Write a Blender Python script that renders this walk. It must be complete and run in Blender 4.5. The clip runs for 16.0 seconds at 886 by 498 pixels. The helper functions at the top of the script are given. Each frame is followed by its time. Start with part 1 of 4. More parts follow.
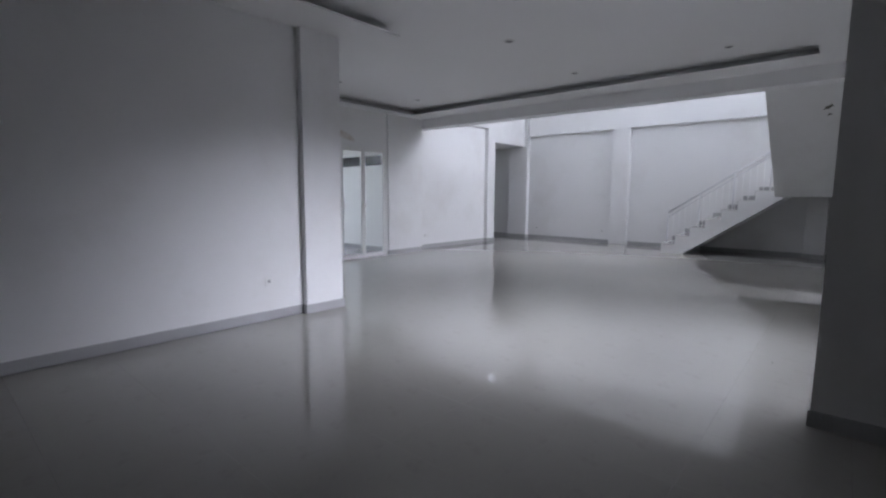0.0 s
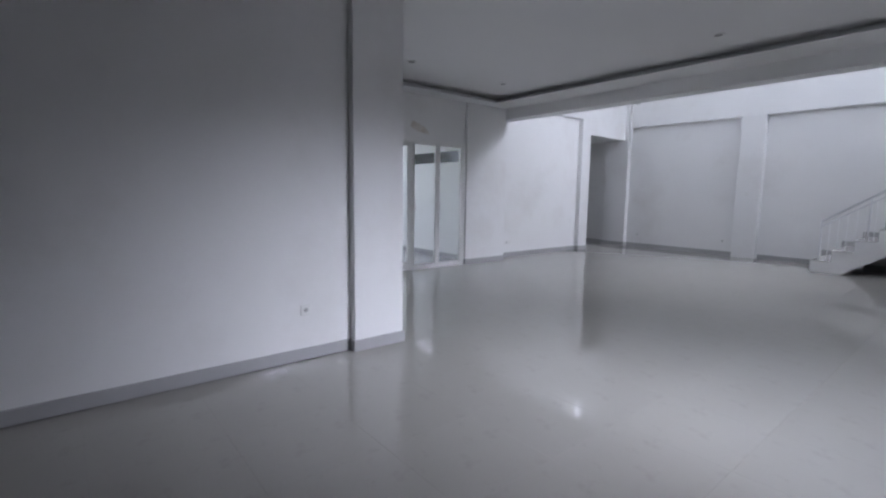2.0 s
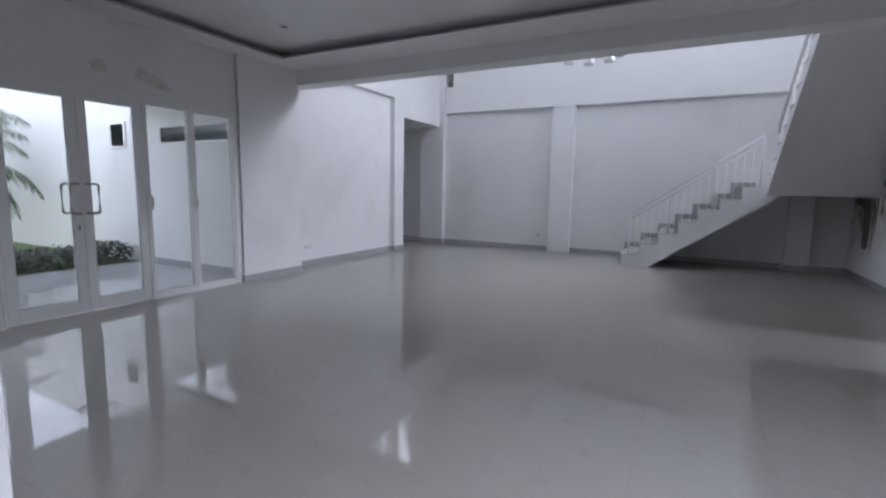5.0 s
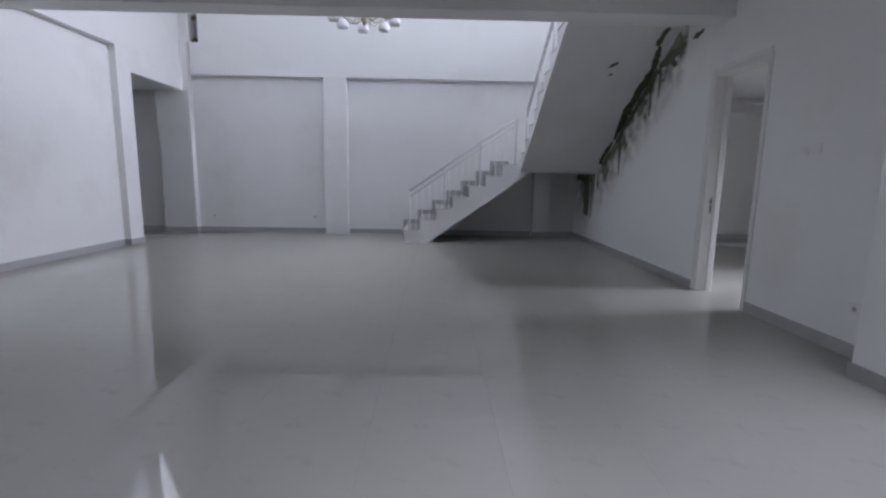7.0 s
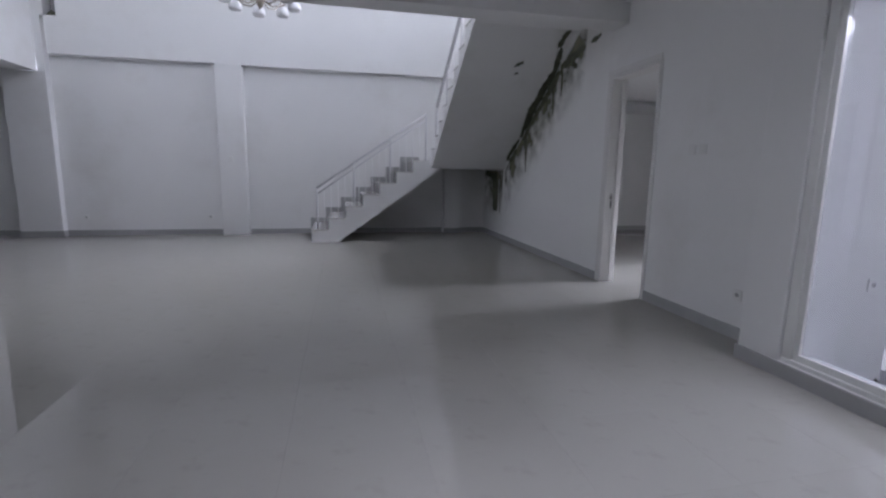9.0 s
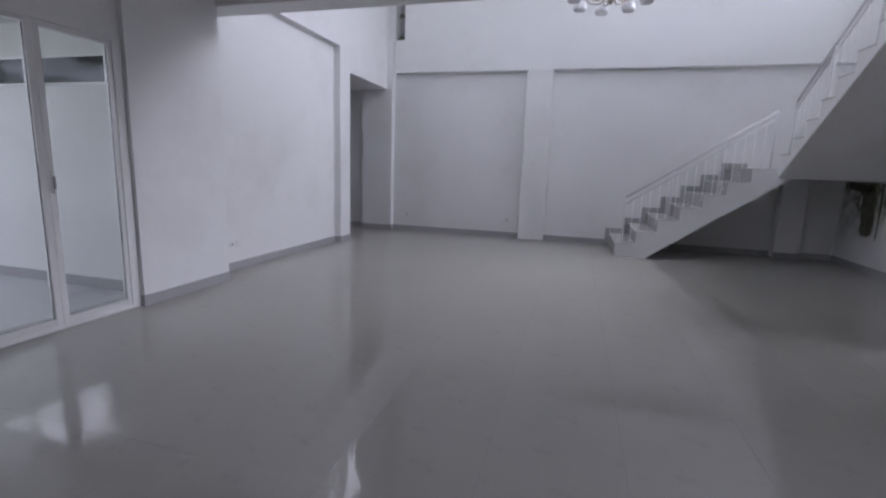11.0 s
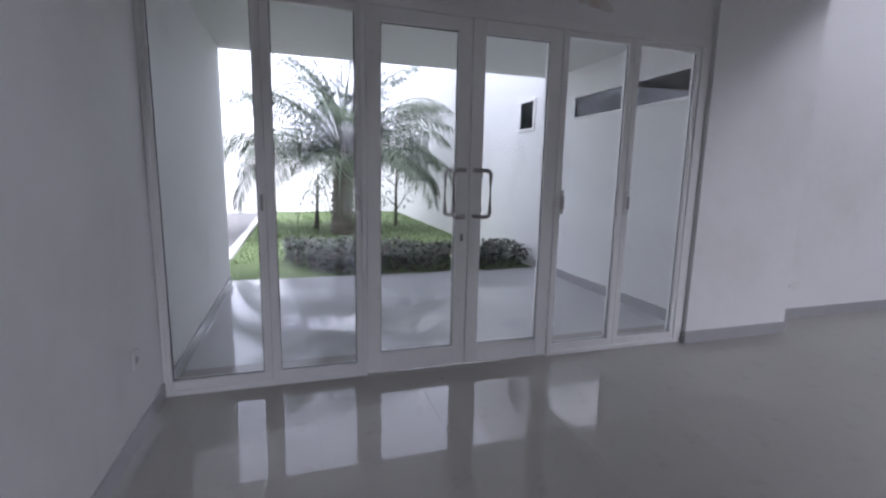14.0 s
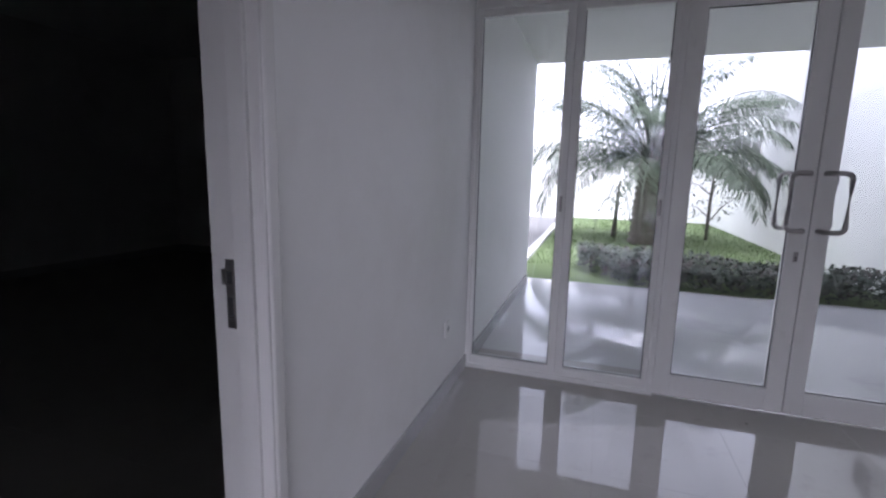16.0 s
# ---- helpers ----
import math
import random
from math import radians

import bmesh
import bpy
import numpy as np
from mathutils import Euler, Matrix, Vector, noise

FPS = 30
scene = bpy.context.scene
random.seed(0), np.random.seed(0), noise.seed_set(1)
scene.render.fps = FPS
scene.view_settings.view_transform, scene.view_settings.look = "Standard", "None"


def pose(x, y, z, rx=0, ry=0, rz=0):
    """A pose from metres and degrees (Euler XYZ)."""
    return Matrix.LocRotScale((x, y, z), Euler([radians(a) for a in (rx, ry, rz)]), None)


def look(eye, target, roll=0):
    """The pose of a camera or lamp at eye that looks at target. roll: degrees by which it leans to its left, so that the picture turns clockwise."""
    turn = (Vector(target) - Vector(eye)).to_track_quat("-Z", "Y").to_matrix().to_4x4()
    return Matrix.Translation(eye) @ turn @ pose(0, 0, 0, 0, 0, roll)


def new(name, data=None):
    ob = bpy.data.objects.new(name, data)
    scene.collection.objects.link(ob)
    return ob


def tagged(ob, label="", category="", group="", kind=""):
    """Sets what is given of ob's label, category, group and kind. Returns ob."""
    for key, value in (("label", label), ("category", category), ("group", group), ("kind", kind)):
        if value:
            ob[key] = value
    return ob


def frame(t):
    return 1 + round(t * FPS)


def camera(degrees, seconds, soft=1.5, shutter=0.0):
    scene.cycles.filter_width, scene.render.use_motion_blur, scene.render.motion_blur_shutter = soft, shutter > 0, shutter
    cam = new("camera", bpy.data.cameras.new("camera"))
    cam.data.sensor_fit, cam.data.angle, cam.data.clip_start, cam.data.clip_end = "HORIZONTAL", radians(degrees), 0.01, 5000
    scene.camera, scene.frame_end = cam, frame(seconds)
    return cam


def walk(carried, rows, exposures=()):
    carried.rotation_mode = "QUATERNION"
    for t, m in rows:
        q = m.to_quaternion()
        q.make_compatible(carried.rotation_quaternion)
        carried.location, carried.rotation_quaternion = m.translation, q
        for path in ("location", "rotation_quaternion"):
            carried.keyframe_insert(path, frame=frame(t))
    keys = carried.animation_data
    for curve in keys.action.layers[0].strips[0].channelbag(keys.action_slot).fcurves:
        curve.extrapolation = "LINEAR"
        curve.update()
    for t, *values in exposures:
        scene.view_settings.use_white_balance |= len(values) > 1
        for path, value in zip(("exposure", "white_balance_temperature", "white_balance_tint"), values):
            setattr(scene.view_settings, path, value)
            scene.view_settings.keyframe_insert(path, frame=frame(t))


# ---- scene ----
cam = camera(87.5, 16.0, soft=2.4)
PATH = [
    (0, (-0.723, 2.069, 1.268), (-2.023, 3.572, 1.038), 0.4),
    (0.5, (-0.957, 2.314, 1.286), (-2.428, 3.649, 1.054), 0.6),
    (1, (-1.197, 2.518, 1.309), (-2.778, 3.72, 1.075), 0.6),
    (1.5, (-1.427, 2.718, 1.271), (-2.921, 4.027, 1.037), 0.7),
    (2, (-1.682, 2.99, 1.306), (-3.215, 4.252, 1.068), 0.8),
    (2.5, (-1.944, 3.195, 1.338), (-3.52, 4.401, 1.092), 0.9),
    (3, (-2.119, 3.447, 1.318), (-3.519, 4.853, 1.067), 0.9),
    (5.5, (-3.035, 4.786, 1.274), (-3.76, 6.634, 1.031), 1.0),
    (6, (-3.163, 4.945, 1.219), (-3.604, 6.882, 0.989), 0.8),
    (6.5, (-3.201, 5.133, 1.239), (-3.508, 7.093, 0.99), 0.8),
    (7, (-3.307, 5.075, 1.173), (-3.269, 7.051, 0.865), 1.0),
    (7.5, (-3.262, 5.047, 1.205), (-2.582, 6.902, 0.893), 0.7),
    (8, (-3.312, 5.042, 1.248), (-2.47, 6.827, 0.919), 0.6),
    (8.5, (-3.285, 5.09, 1.258), (-2.591, 6.936, 0.927), 0.7),
    (9, (-3.341, 5.234, 1.199), (-2.919, 7.162, 0.876), 1.0),
    (9.2, (-3.462, 5.292, 1.202), (-3.129, 7.238, 0.882), 1.3),
    (11.5, (-4.792, 5.806, 1.281), (-5.542, 7.627, 0.932), 1.8),
    (12, (-5.089, 5.891, 1.239), (-6.047, 7.614, 0.899), 1.7),
    (12.5, (-5.252, 5.987, 1.243), (-6.478, 7.532, 0.912), 1.5),
    (13, (-5.289, 5.958, 1.257), (-6.795, 7.234, 0.933), 1.4),
    (13.5, (-5.329, 5.961, 1.248), (-7.061, 6.909, 0.928), 1.2),
    (14, (-5.337, 5.929, 1.251), (-7.219, 6.524, 0.93), 1.2),
    (14.5, (-5.318, 5.93, 1.248), (-7.282, 6.135, 0.932), 1.1),
    (15, (-5.295, 5.933, 1.263), (-7.264, 5.808, 0.936), 1.1),
    (15.5, (-5.298, 5.938, 1.256), (-7.228, 5.527, 0.93), 1.0),
    (16, (-5.314, 5.939, 1.224), (-7.19, 5.323, 0.907), 1.4),
]
walk(cam, [(t, look(eye, target, roll)) for t, eye, target, roll in PATH], [(0.0, 2.58, 6000, 20), (3.0, 2.44, 5900, 20), (6.0, 2.34, 5900, 21), (8.0, 2.36, 5950, 21), (9.0, 2.27, 5950, 22), (12.5, 2.22, 6000, 25), (14.0, 2.14, 6000, 25), (16.0, 2.34, 6000, 27)])


# ---------------------------------------------------------------- light
world = bpy.data.worlds.new("overcast_sky")
scene.world = world
world.use_nodes = True
wn = world.node_tree
wn.nodes.clear()
sky = wn.nodes.new("ShaderNodeTexSky")
sky.sky_type = "NISHITA"
sky.sun_disc = False
sky.sun_elevation = radians(64)
sky.sun_rotation = radians(60)
sky.air_density, sky.dust_density, sky.ozone_density = 1.0, 1.2, 1.0
bg = wn.nodes.new("ShaderNodeBackground")
bg.inputs["Strength"].default_value = 0.15
wout = wn.nodes.new("ShaderNodeOutputWorld")
cloud = wn.nodes.new("ShaderNodeHueSaturation")
cloud.inputs["Saturation"].default_value = 0.22
wn.links.new(sky.outputs[0], cloud.inputs["Color"])
wn.links.new(cloud.outputs[0], bg.inputs[0])
wn.links.new(bg.outputs[0], wout.inputs[0])

sun_data = bpy.data.lights.new("sun", "SUN")
sun_data.energy, sun_data.angle, sun_data.color = 2.0, radians(50), (1.0, 0.985, 0.97)
sun = new("sun", sun_data)
sun.matrix_world = look((20, 8, 25), (20 - math.sin(radians(60)), 8 - math.cos(radians(60)), 25 - math.tan(radians(64))))


def window_light(name, place, aim, width, height, watts, spread=180, colour=(0.93, 0.96, 1.0)):
    """The sky's light in a window's opening, falling inwards."""
    d = bpy.data.lights.new(name, "AREA")
    d.shape, d.size, d.size_y, d.energy, d.color, d.spread = "RECTANGLE", width, height, watts, colour, radians(spread)
    ob = new(name, d)
    ob.matrix_world = look(place, aim)
    return ob


window_light("high_window_light", (-0.38, 12.9, 5.1), (-8.2, 11.0, 1.3), 2.5, 1.25, 8.4, 70)
# Fill lamp for the far wall, in an added opening out of view.
window_light("gallery_fill_light", (-4.3, 9.95, 4.75), (-4.8, 14.5, 1.6), 4.3, 1.2, 0.7, 140)
window_light("street_window_light", (-0.58, 6.43, 2.08), (-5.06, 4.75, -0.6), 1.85, 0.35, 3.1, 56)
window_light("street_sky_light", (-0.60, 6.43, 2.10), (-1.9, 6.2, 0.1), 1.85, 0.30, 3.9, 110)
window_light("slit_window_light", (-8.43, 12.29, 4.45), (-1.0, 10.6, 1.2), 1.7, 1.0, 2.6)
window_light("side_room_light", (3.53, 9.8, 1.45), (0.7, 9.75, 0.0), 0.7, 1.0, 6.5, 60)
window_light("garden_front_light", (-8.16, 6.98, 1.15), (0.0, 9.4, 1.0), 3.3, 2.0, 1.2, 120)

# ---------------------------------------------------------------- materials
MATS = {}


def material(name, colour, rough=0.5, metal=0.0, vary=0.06, scale=3.0, bump=0.0, bump_scale=60.0, spec=0.5, coat=0.0,
             tint=None, tint_scale=0.8, tint_low=0.55, tint_high=0.75, rough_vary=0.05, random_piece=0.0):
    """A surface: base colour with broad and fine variation, an optional second colour in patches, relief and varied gloss."""
    m = bpy.data.materials.new(name)
    m.use_nodes = True
    nt = m.node_tree
    n, l = nt.nodes, nt.links
    b = n["Principled BSDF"]
    tc = n.new("ShaderNodeTexCoord")
    broad = n.new("ShaderNodeTexNoise")
    broad.inputs["Scale"].default_value, broad.inputs["Detail"].default_value = scale, 6
    l.new(tc.outputs["Object"], broad.inputs["Vector"])
    mix = n.new("ShaderNodeMix")
    mix.data_type = "RGBA"
    mix.inputs["A"].default_value = (*[c * (1 - vary) for c in colour], 1)
    mix.inputs["B"].default_value = (*[min(1, c * (1 + vary)) for c in colour], 1)
    l.new(broad.outputs["Fac"], mix.inputs["Factor"])
    out = mix.outputs["Result"]
    if tint:
        patch = n.new("ShaderNodeTexNoise")
        patch.inputs["Scale"].default_value, patch.inputs["Detail"].default_value = tint_scale, 8
        patch.inputs["Roughness"].default_value = 0.65
        l.new(tc.outputs["Object"], patch.inputs["Vector"])
        ramp = n.new("ShaderNodeMapRange")
        ramp.inputs["From Min"].default_value, ramp.inputs["From Max"].default_value = tint_low, tint_high
        l.new(patch.outputs["Fac"], ramp.inputs["Value"])
        m2 = n.new("ShaderNodeMix")
        m2.data_type = "RGBA"
        l.new(out, m2.inputs["A"])
        m2.inputs["B"].default_value = (*tint, 1)
        l.new(ramp.outputs["Result"], m2.inputs["Factor"])
        out = m2.outputs["Result"]
    if random_piece:
        info = n.new("ShaderNodeObjectInfo")
        mr = n.new("ShaderNodeMapRange")
        mr.inputs["To Min"].default_value, mr.inputs["To Max"].default_value = 1 - random_piece, 1 + random_piece
        l.new(info.outputs["Random"], mr.inputs["Value"])
        hsv = n.new("ShaderNodeHueSaturation")
        l.new(mr.outputs["Result"], hsv.inputs["Value"])
        l.new(out, hsv.inputs["Color"])
        out = hsv.outputs["Color"]
    l.new(out, b.inputs["Base Color"])
    gloss = n.new("ShaderNodeMapRange")
    gloss.inputs["To Min"].default_value, gloss.inputs["To Max"].default_value = max(0, rough - rough_vary), min(1, rough + rough_vary)
    l.new(broad.outputs["Fac"], gloss.inputs["Value"])
    l.new(gloss.outputs["Result"], b.inputs["Roughness"])
    b.inputs["Metallic"].default_value = metal
    b.inputs["Specular IOR Level"].default_value = spec
    b.inputs["Coat Weight"].default_value = coat
    b.inputs["Coat Roughness"].default_value = 0.03
    if bump:
        fine = n.new("ShaderNodeTexNoise")
        fine.inputs["Scale"].default_value, fine.inputs["Detail"].default_value = bump_scale, 4
        l.new(tc.outputs["Object"], fine.inputs["Vector"])
        bp = n.new("ShaderNodeBump")
        bp.inputs["Strength"].default_value, bp.inputs["Distance"].default_value = bump, 0.004
        l.new(fine.outputs["Fac"], bp.inputs["Height"])
        l.new(bp.outputs["Normal"], b.inputs["Normal"])
    MATS[name] = m
    return m


def glass_material(name, tint=(0.96, 0.98, 0.98), shine=0.035):
    """A thin pane: a clear sheet with a mirror's share by Fresnel."""
    m = bpy.data.materials.new(name)
    m.use_nodes = True
    nt = m.node_tree
    nt.nodes.clear()
    n, l = nt.nodes, nt.links
    clear = n.new("ShaderNodeBsdfTransparent")
    clear.inputs["Color"].default_value = (*tint, 1)
    mirror = n.new("ShaderNodeBsdfGlossy")
    mirror.inputs["Roughness"].default_value = 0.0
    facing = n.new("ShaderNodeLayerWeight")
    facing.inputs["Blend"].default_value = 0.5
    power = n.new("ShaderNodeMath")
    power.operation = "POWER"
    power.inputs[1].default_value = 5.0
    l.new(facing.outputs["Facing"], power.inputs[0])
    fres = n.new("ShaderNodeMath")
    fres.operation = "MULTIPLY_ADD"
    fres.inputs[1].default_value, fres.inputs[2].default_value = 0.9, shine
    l.new(power.outputs[0], fres.inputs[0])
    mix = n.new("ShaderNodeMixShader")
    out = n.new("ShaderNodeOutputMaterial")
    l.new(fres.outputs[0], mix.inputs[0])
    l.new(clear.outputs[0], mix.inputs[1])
    l.new(mirror.outputs[0], mix.inputs[2])
    l.new(mix.outputs[0], out.inputs["Surface"])
    return m


WALL = material("wall_paint", (0.83, 0.83, 0.82), 0.55, vary=0.03, scale=1.3, bump=0.10, bump_scale=140, tint=(0.735, 0.725, 0.70), tint_scale=0.7, tint_low=0.52, tint_high=0.8)
CEIL = material("ceiling_paint", (0.82, 0.82, 0.81), 0.7, vary=0.02, scale=1.0, bump=0.05, bump_scale=120)
OUTER = material("outer_wall_paint", (0.78, 0.78, 0.76), 0.7, vary=0.05, scale=1.2, bump=0.2, bump_scale=90, tint=(0.60, 0.60, 0.57), tint_scale=0.9, tint_low=0.58, tint_high=0.8)
TILE = material("polished_tile", (0.395, 0.385, 0.355), 0.038, vary=0.025, scale=2.5, rough_vary=0.012, spec=0.52, coat=0.0, tint=(0.345, 0.335, 0.305), tint_scale=6, random_piece=0.006)
GROUT = material("grout", (0.365, 0.355, 0.325), 0.12, vary=0.05, scale=8)
SKIRT = material("skirting_tile", (0.42, 0.42, 0.42), 0.10, vary=0.06, scale=5, random_piece=0.03)
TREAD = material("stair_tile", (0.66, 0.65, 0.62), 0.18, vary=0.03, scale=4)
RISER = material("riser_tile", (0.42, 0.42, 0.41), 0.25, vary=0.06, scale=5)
FRAME = material("white_aluminium", (0.84, 0.84, 0.82), 0.35, vary=0.02, scale=5, tint=(0.66, 0.65, 0.62), tint_scale=4, tint_low=0.62, tint_high=0.85)
GASKET = material("gasket", (0.10, 0.10, 0.10), 0.6, vary=0.1)
WOODW = material("white_painted_wood", (0.74, 0.73, 0.71), 0.4, vary=0.03, scale=6, bump=0.05, bump_scale=50)
STEEL = material("brushed_steel", (0.42, 0.40, 0.39), 0.3, metal=1.0, vary=0.08, scale=30)
DARKSTEEL = material("dull_steel", (0.22, 0.22, 0.22), 0.45, metal=0.8, vary=0.15, scale=20)
WELL = material("socket_well", (0.45, 0.45, 0.44), 0.4, vary=0.05)
PLASTIC = material("white_plastic", (0.80, 0.80, 0.78), 0.3, vary=0.02)
# Near-black for small holes and for the dark interior behind the garden panes.
HOLE = material("socket_hole", (0.06, 0.06, 0.06), 0.6)
RAILP = material("rail_paint", (0.66, 0.66, 0.67), 0.4, vary=0.04, scale=8)
BALP = material("baluster_paint", (0.80, 0.80, 0.80), 0.4, vary=0.03, scale=8)
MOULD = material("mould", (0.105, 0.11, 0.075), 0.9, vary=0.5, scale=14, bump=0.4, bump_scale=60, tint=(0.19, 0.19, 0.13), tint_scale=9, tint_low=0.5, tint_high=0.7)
RUST = material("rust_stain", (0.64, 0.59, 0.53), 0.8, vary=0.22, scale=12, tint=(0.74, 0.72, 0.68), tint_scale=10, tint_low=0.4, tint_high=0.6)
BRASS = material("dark_bronze", (0.36, 0.32, 0.26), 0.4, metal=1.0, vary=0.1)
FROST = material("frosted_glass", (0.82, 0.82, 0.82), 0.25, vary=0.02)
CONC = material("porch_tile", (0.52, 0.52, 0.52), 0.07, vary=0.08, scale=2.0, tint=(0.36, 0.36, 0.37), tint_scale=1.5, tint_low=0.55, tint_high=0.75)
PAVE = material("paving_stone", (0.30, 0.295, 0.28), 0.5, vary=0.15, scale=3, bump=0.3, bump_scale=30, random_piece=0.12)
LANE = material("wet_lane_stone", (0.15, 0.15, 0.15), 0.8, vary=0.25, scale=4, bump=0.3, bump_scale=30, spec=0.2)
KERB = material("kerb_concrete", (0.55, 0.55, 0.53), 0.7, vary=0.1, scale=6, bump=0.3, bump_scale=40)
SOIL = material("soil", (0.10, 0.08, 0.06), 0.9, vary=0.4, scale=8, bump=0.6, bump_scale=30)
LAWN = material("lawn", (0.10, 0.145, 0.055), 0.9, vary=0.35, scale=6, bump=0.5, bump_scale=80)
GRASS = material("grass_blade", (0.11, 0.165, 0.065), 0.7, vary=0.3, scale=9)
LEAF = material("hedge_leaf", (0.045, 0.06, 0.045), 0.6, spec=0.25, vary=0.4, scale=11, tint=(0.10, 0.07, 0.07), tint_scale=7, tint_low=0.5, tint_high=0.7)
FROND = material("palm_leaf", (0.055, 0.075, 0.05), 0.6, spec=0.22, vary=0.3, scale=7)
TRUNK = material("palm_trunk", (0.115, 0.10, 0.085), 0.9, vary=0.35, scale=10, bump=0.7, bump_scale=30)
BUSH = material("far_foliage", (0.10, 0.16, 0.06), 0.7, vary=0.25, scale=2)
GATE = material("gate_paint", (0.40, 0.33, 0.29), 0.6, vary=0.15, scale=6)
LOWWALL = material("brown_render", (0.36, 0.31, 0.30), 0.8, vary=0.12, scale=3, bump=0.3, bump_scale=40)
ROAD = material("asphalt", (0.06, 0.06, 0.06), 0.8, vary=0.2, scale=8, bump=0.3, bump_scale=60)
PAPER = material("sign_sheet", (0.62, 0.62, 0.68), 0.7, vary=0.04, scale=6)
PAPER.node_tree.nodes["Principled BSDF"].inputs["Transmission Weight"].default_value = 0.1


def translucent(m, share):
    """Thin plastic: lets part of the light behind it through."""
    n, l = m.node_tree.nodes, m.node_tree.links
    b, out = n["Principled BSDF"], n["Material Output"]
    t, mix = n.new("ShaderNodeBsdfTranslucent"), n.new("ShaderNodeMixShader")
    t.inputs["Color"].default_value = (0.80, 0.80, 0.87, 1)
    mix.inputs[0].default_value = share
    l.new(b.outputs[0], mix.inputs[1])
    l.new(t.outputs[0], mix.inputs[2])
    l.new(mix.outputs[0], out.inputs["Surface"])


translucent(PAPER, 0.8)
INK = material("sign_ink", (0.14, 0.14, 0.17), 0.6)
DIRT = material("floor_dirt", (0.10, 0.09, 0.08), 0.9, vary=0.4, scale=30)


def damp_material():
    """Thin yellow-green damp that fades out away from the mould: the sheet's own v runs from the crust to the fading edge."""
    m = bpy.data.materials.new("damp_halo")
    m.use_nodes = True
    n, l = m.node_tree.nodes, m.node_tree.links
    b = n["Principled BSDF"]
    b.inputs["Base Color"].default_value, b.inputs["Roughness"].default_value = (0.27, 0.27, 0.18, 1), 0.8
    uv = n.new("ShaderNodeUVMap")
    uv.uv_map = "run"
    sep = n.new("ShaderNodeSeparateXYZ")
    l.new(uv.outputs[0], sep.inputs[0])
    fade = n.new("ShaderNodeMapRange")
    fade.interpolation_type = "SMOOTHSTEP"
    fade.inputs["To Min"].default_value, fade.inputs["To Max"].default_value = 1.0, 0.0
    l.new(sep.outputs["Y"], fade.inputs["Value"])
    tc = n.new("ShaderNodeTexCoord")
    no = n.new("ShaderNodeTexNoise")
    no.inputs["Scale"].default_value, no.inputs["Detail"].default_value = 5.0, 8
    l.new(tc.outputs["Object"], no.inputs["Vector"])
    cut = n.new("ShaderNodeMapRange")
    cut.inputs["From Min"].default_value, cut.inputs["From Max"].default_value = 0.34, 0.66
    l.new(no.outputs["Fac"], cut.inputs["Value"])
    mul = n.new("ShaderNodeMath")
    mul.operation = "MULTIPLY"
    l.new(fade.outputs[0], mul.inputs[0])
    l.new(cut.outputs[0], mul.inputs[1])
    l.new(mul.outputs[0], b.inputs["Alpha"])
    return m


DAMPM = damp_material()
PANE = glass_material("window_glass")
# Grey tint put into the street pane to tone down the bright outdoors behind it.
STREETPANE = glass_material("dimmed_street_glass", (0.78, 0.79, 0.82))
GREYPANE = glass_material("tinted_glass", (0.30, 0.34, 0.37), 0.03)


# ---------------------------------------------------------------- building blocks
def add_box(bm, x0, y0, z0, x1, y1, z1):
    v = [bm.verts.new(p) for p in ((x0, y0, z0), (x1, y0, z0), (x1, y1, z0), (x0, y1, z0), (x0, y0, z1), (x1, y0, z1), (x1, y1, z1), (x0, y1, z1))]
    for f in ((3, 2, 1, 0), (4, 5, 6, 7), (0, 1, 5, 4), (1, 2, 6, 5), (2, 3, 7, 6), (3, 0, 4, 7)):
        bm.faces.new([v[i] for i in f])


def boxes(*bs):
    bm = bmesh.new()
    for b in bs:
        add_box(bm, *b)
    return bm


def soft_box(x0, y0, z0, x1, y1, z1, r=0.004, seg=2):
    bm = boxes((x0, y0, z0, x1, y1, z1))
    bmesh.ops.bevel(bm, geom=bm.edges[:], offset=r, segments=seg, affect="EDGES", profile=0.5)
    return bm


def tube(path, radius, sides=10, closed=False):
    """A round bar along a path of points."""
    bm = bmesh.new()
    pts = [Vector(p) for p in path]
    rings = []
    for i, p in enumerate(pts):
        a, b = pts[max(0, i - 1)], pts[min(len(pts) - 1, i + 1)]
        d = (b - a).normalized()
        q = d.to_track_quat("Z", "Y")
        r = radius[i] if isinstance(radius, (list, tuple)) else radius
        rings.append([bm.verts.new(p + q @ Vector((r * math.cos(k * 2 * math.pi / sides), r * math.sin(k * 2 * math.pi / sides), 0))) for k in range(sides)])
    for s, e in zip(rings, rings[1:]):
        for k in range(sides):
            f = bm.faces.new((s[k], s[(k + 1) % sides], e[(k + 1) % sides], e[k]))
            f.smooth = True
    bm.faces.new(rings[0][::-1])
    bm.faces.new(rings[-1])
    return bm


def extruded(points, axis, a, b):
    """A polygon of (u, v) points drawn in the plane across the axis and drawn out from a to b along it."""
    bm = bmesh.new()

    def place(u, v, w):
        return (w, u, v) if axis == "x" else (u, w, v) if axis == "y" else (u, v, w)
    lo = [bm.verts.new(place(u, v, a)) for u, v in points]
    hi = [bm.verts.new(place(u, v, b)) for u, v in points]
    bm.faces.new(lo)
    bm.faces.new(hi[::-1])
    n = len(points)
    for i in range(n):
        bm.faces.new((lo[i], hi[i], hi[(i + 1) % n], lo[(i + 1) % n]))
    bmesh.ops.recalc_face_normals(bm, faces=bm.faces[:])
    return bm


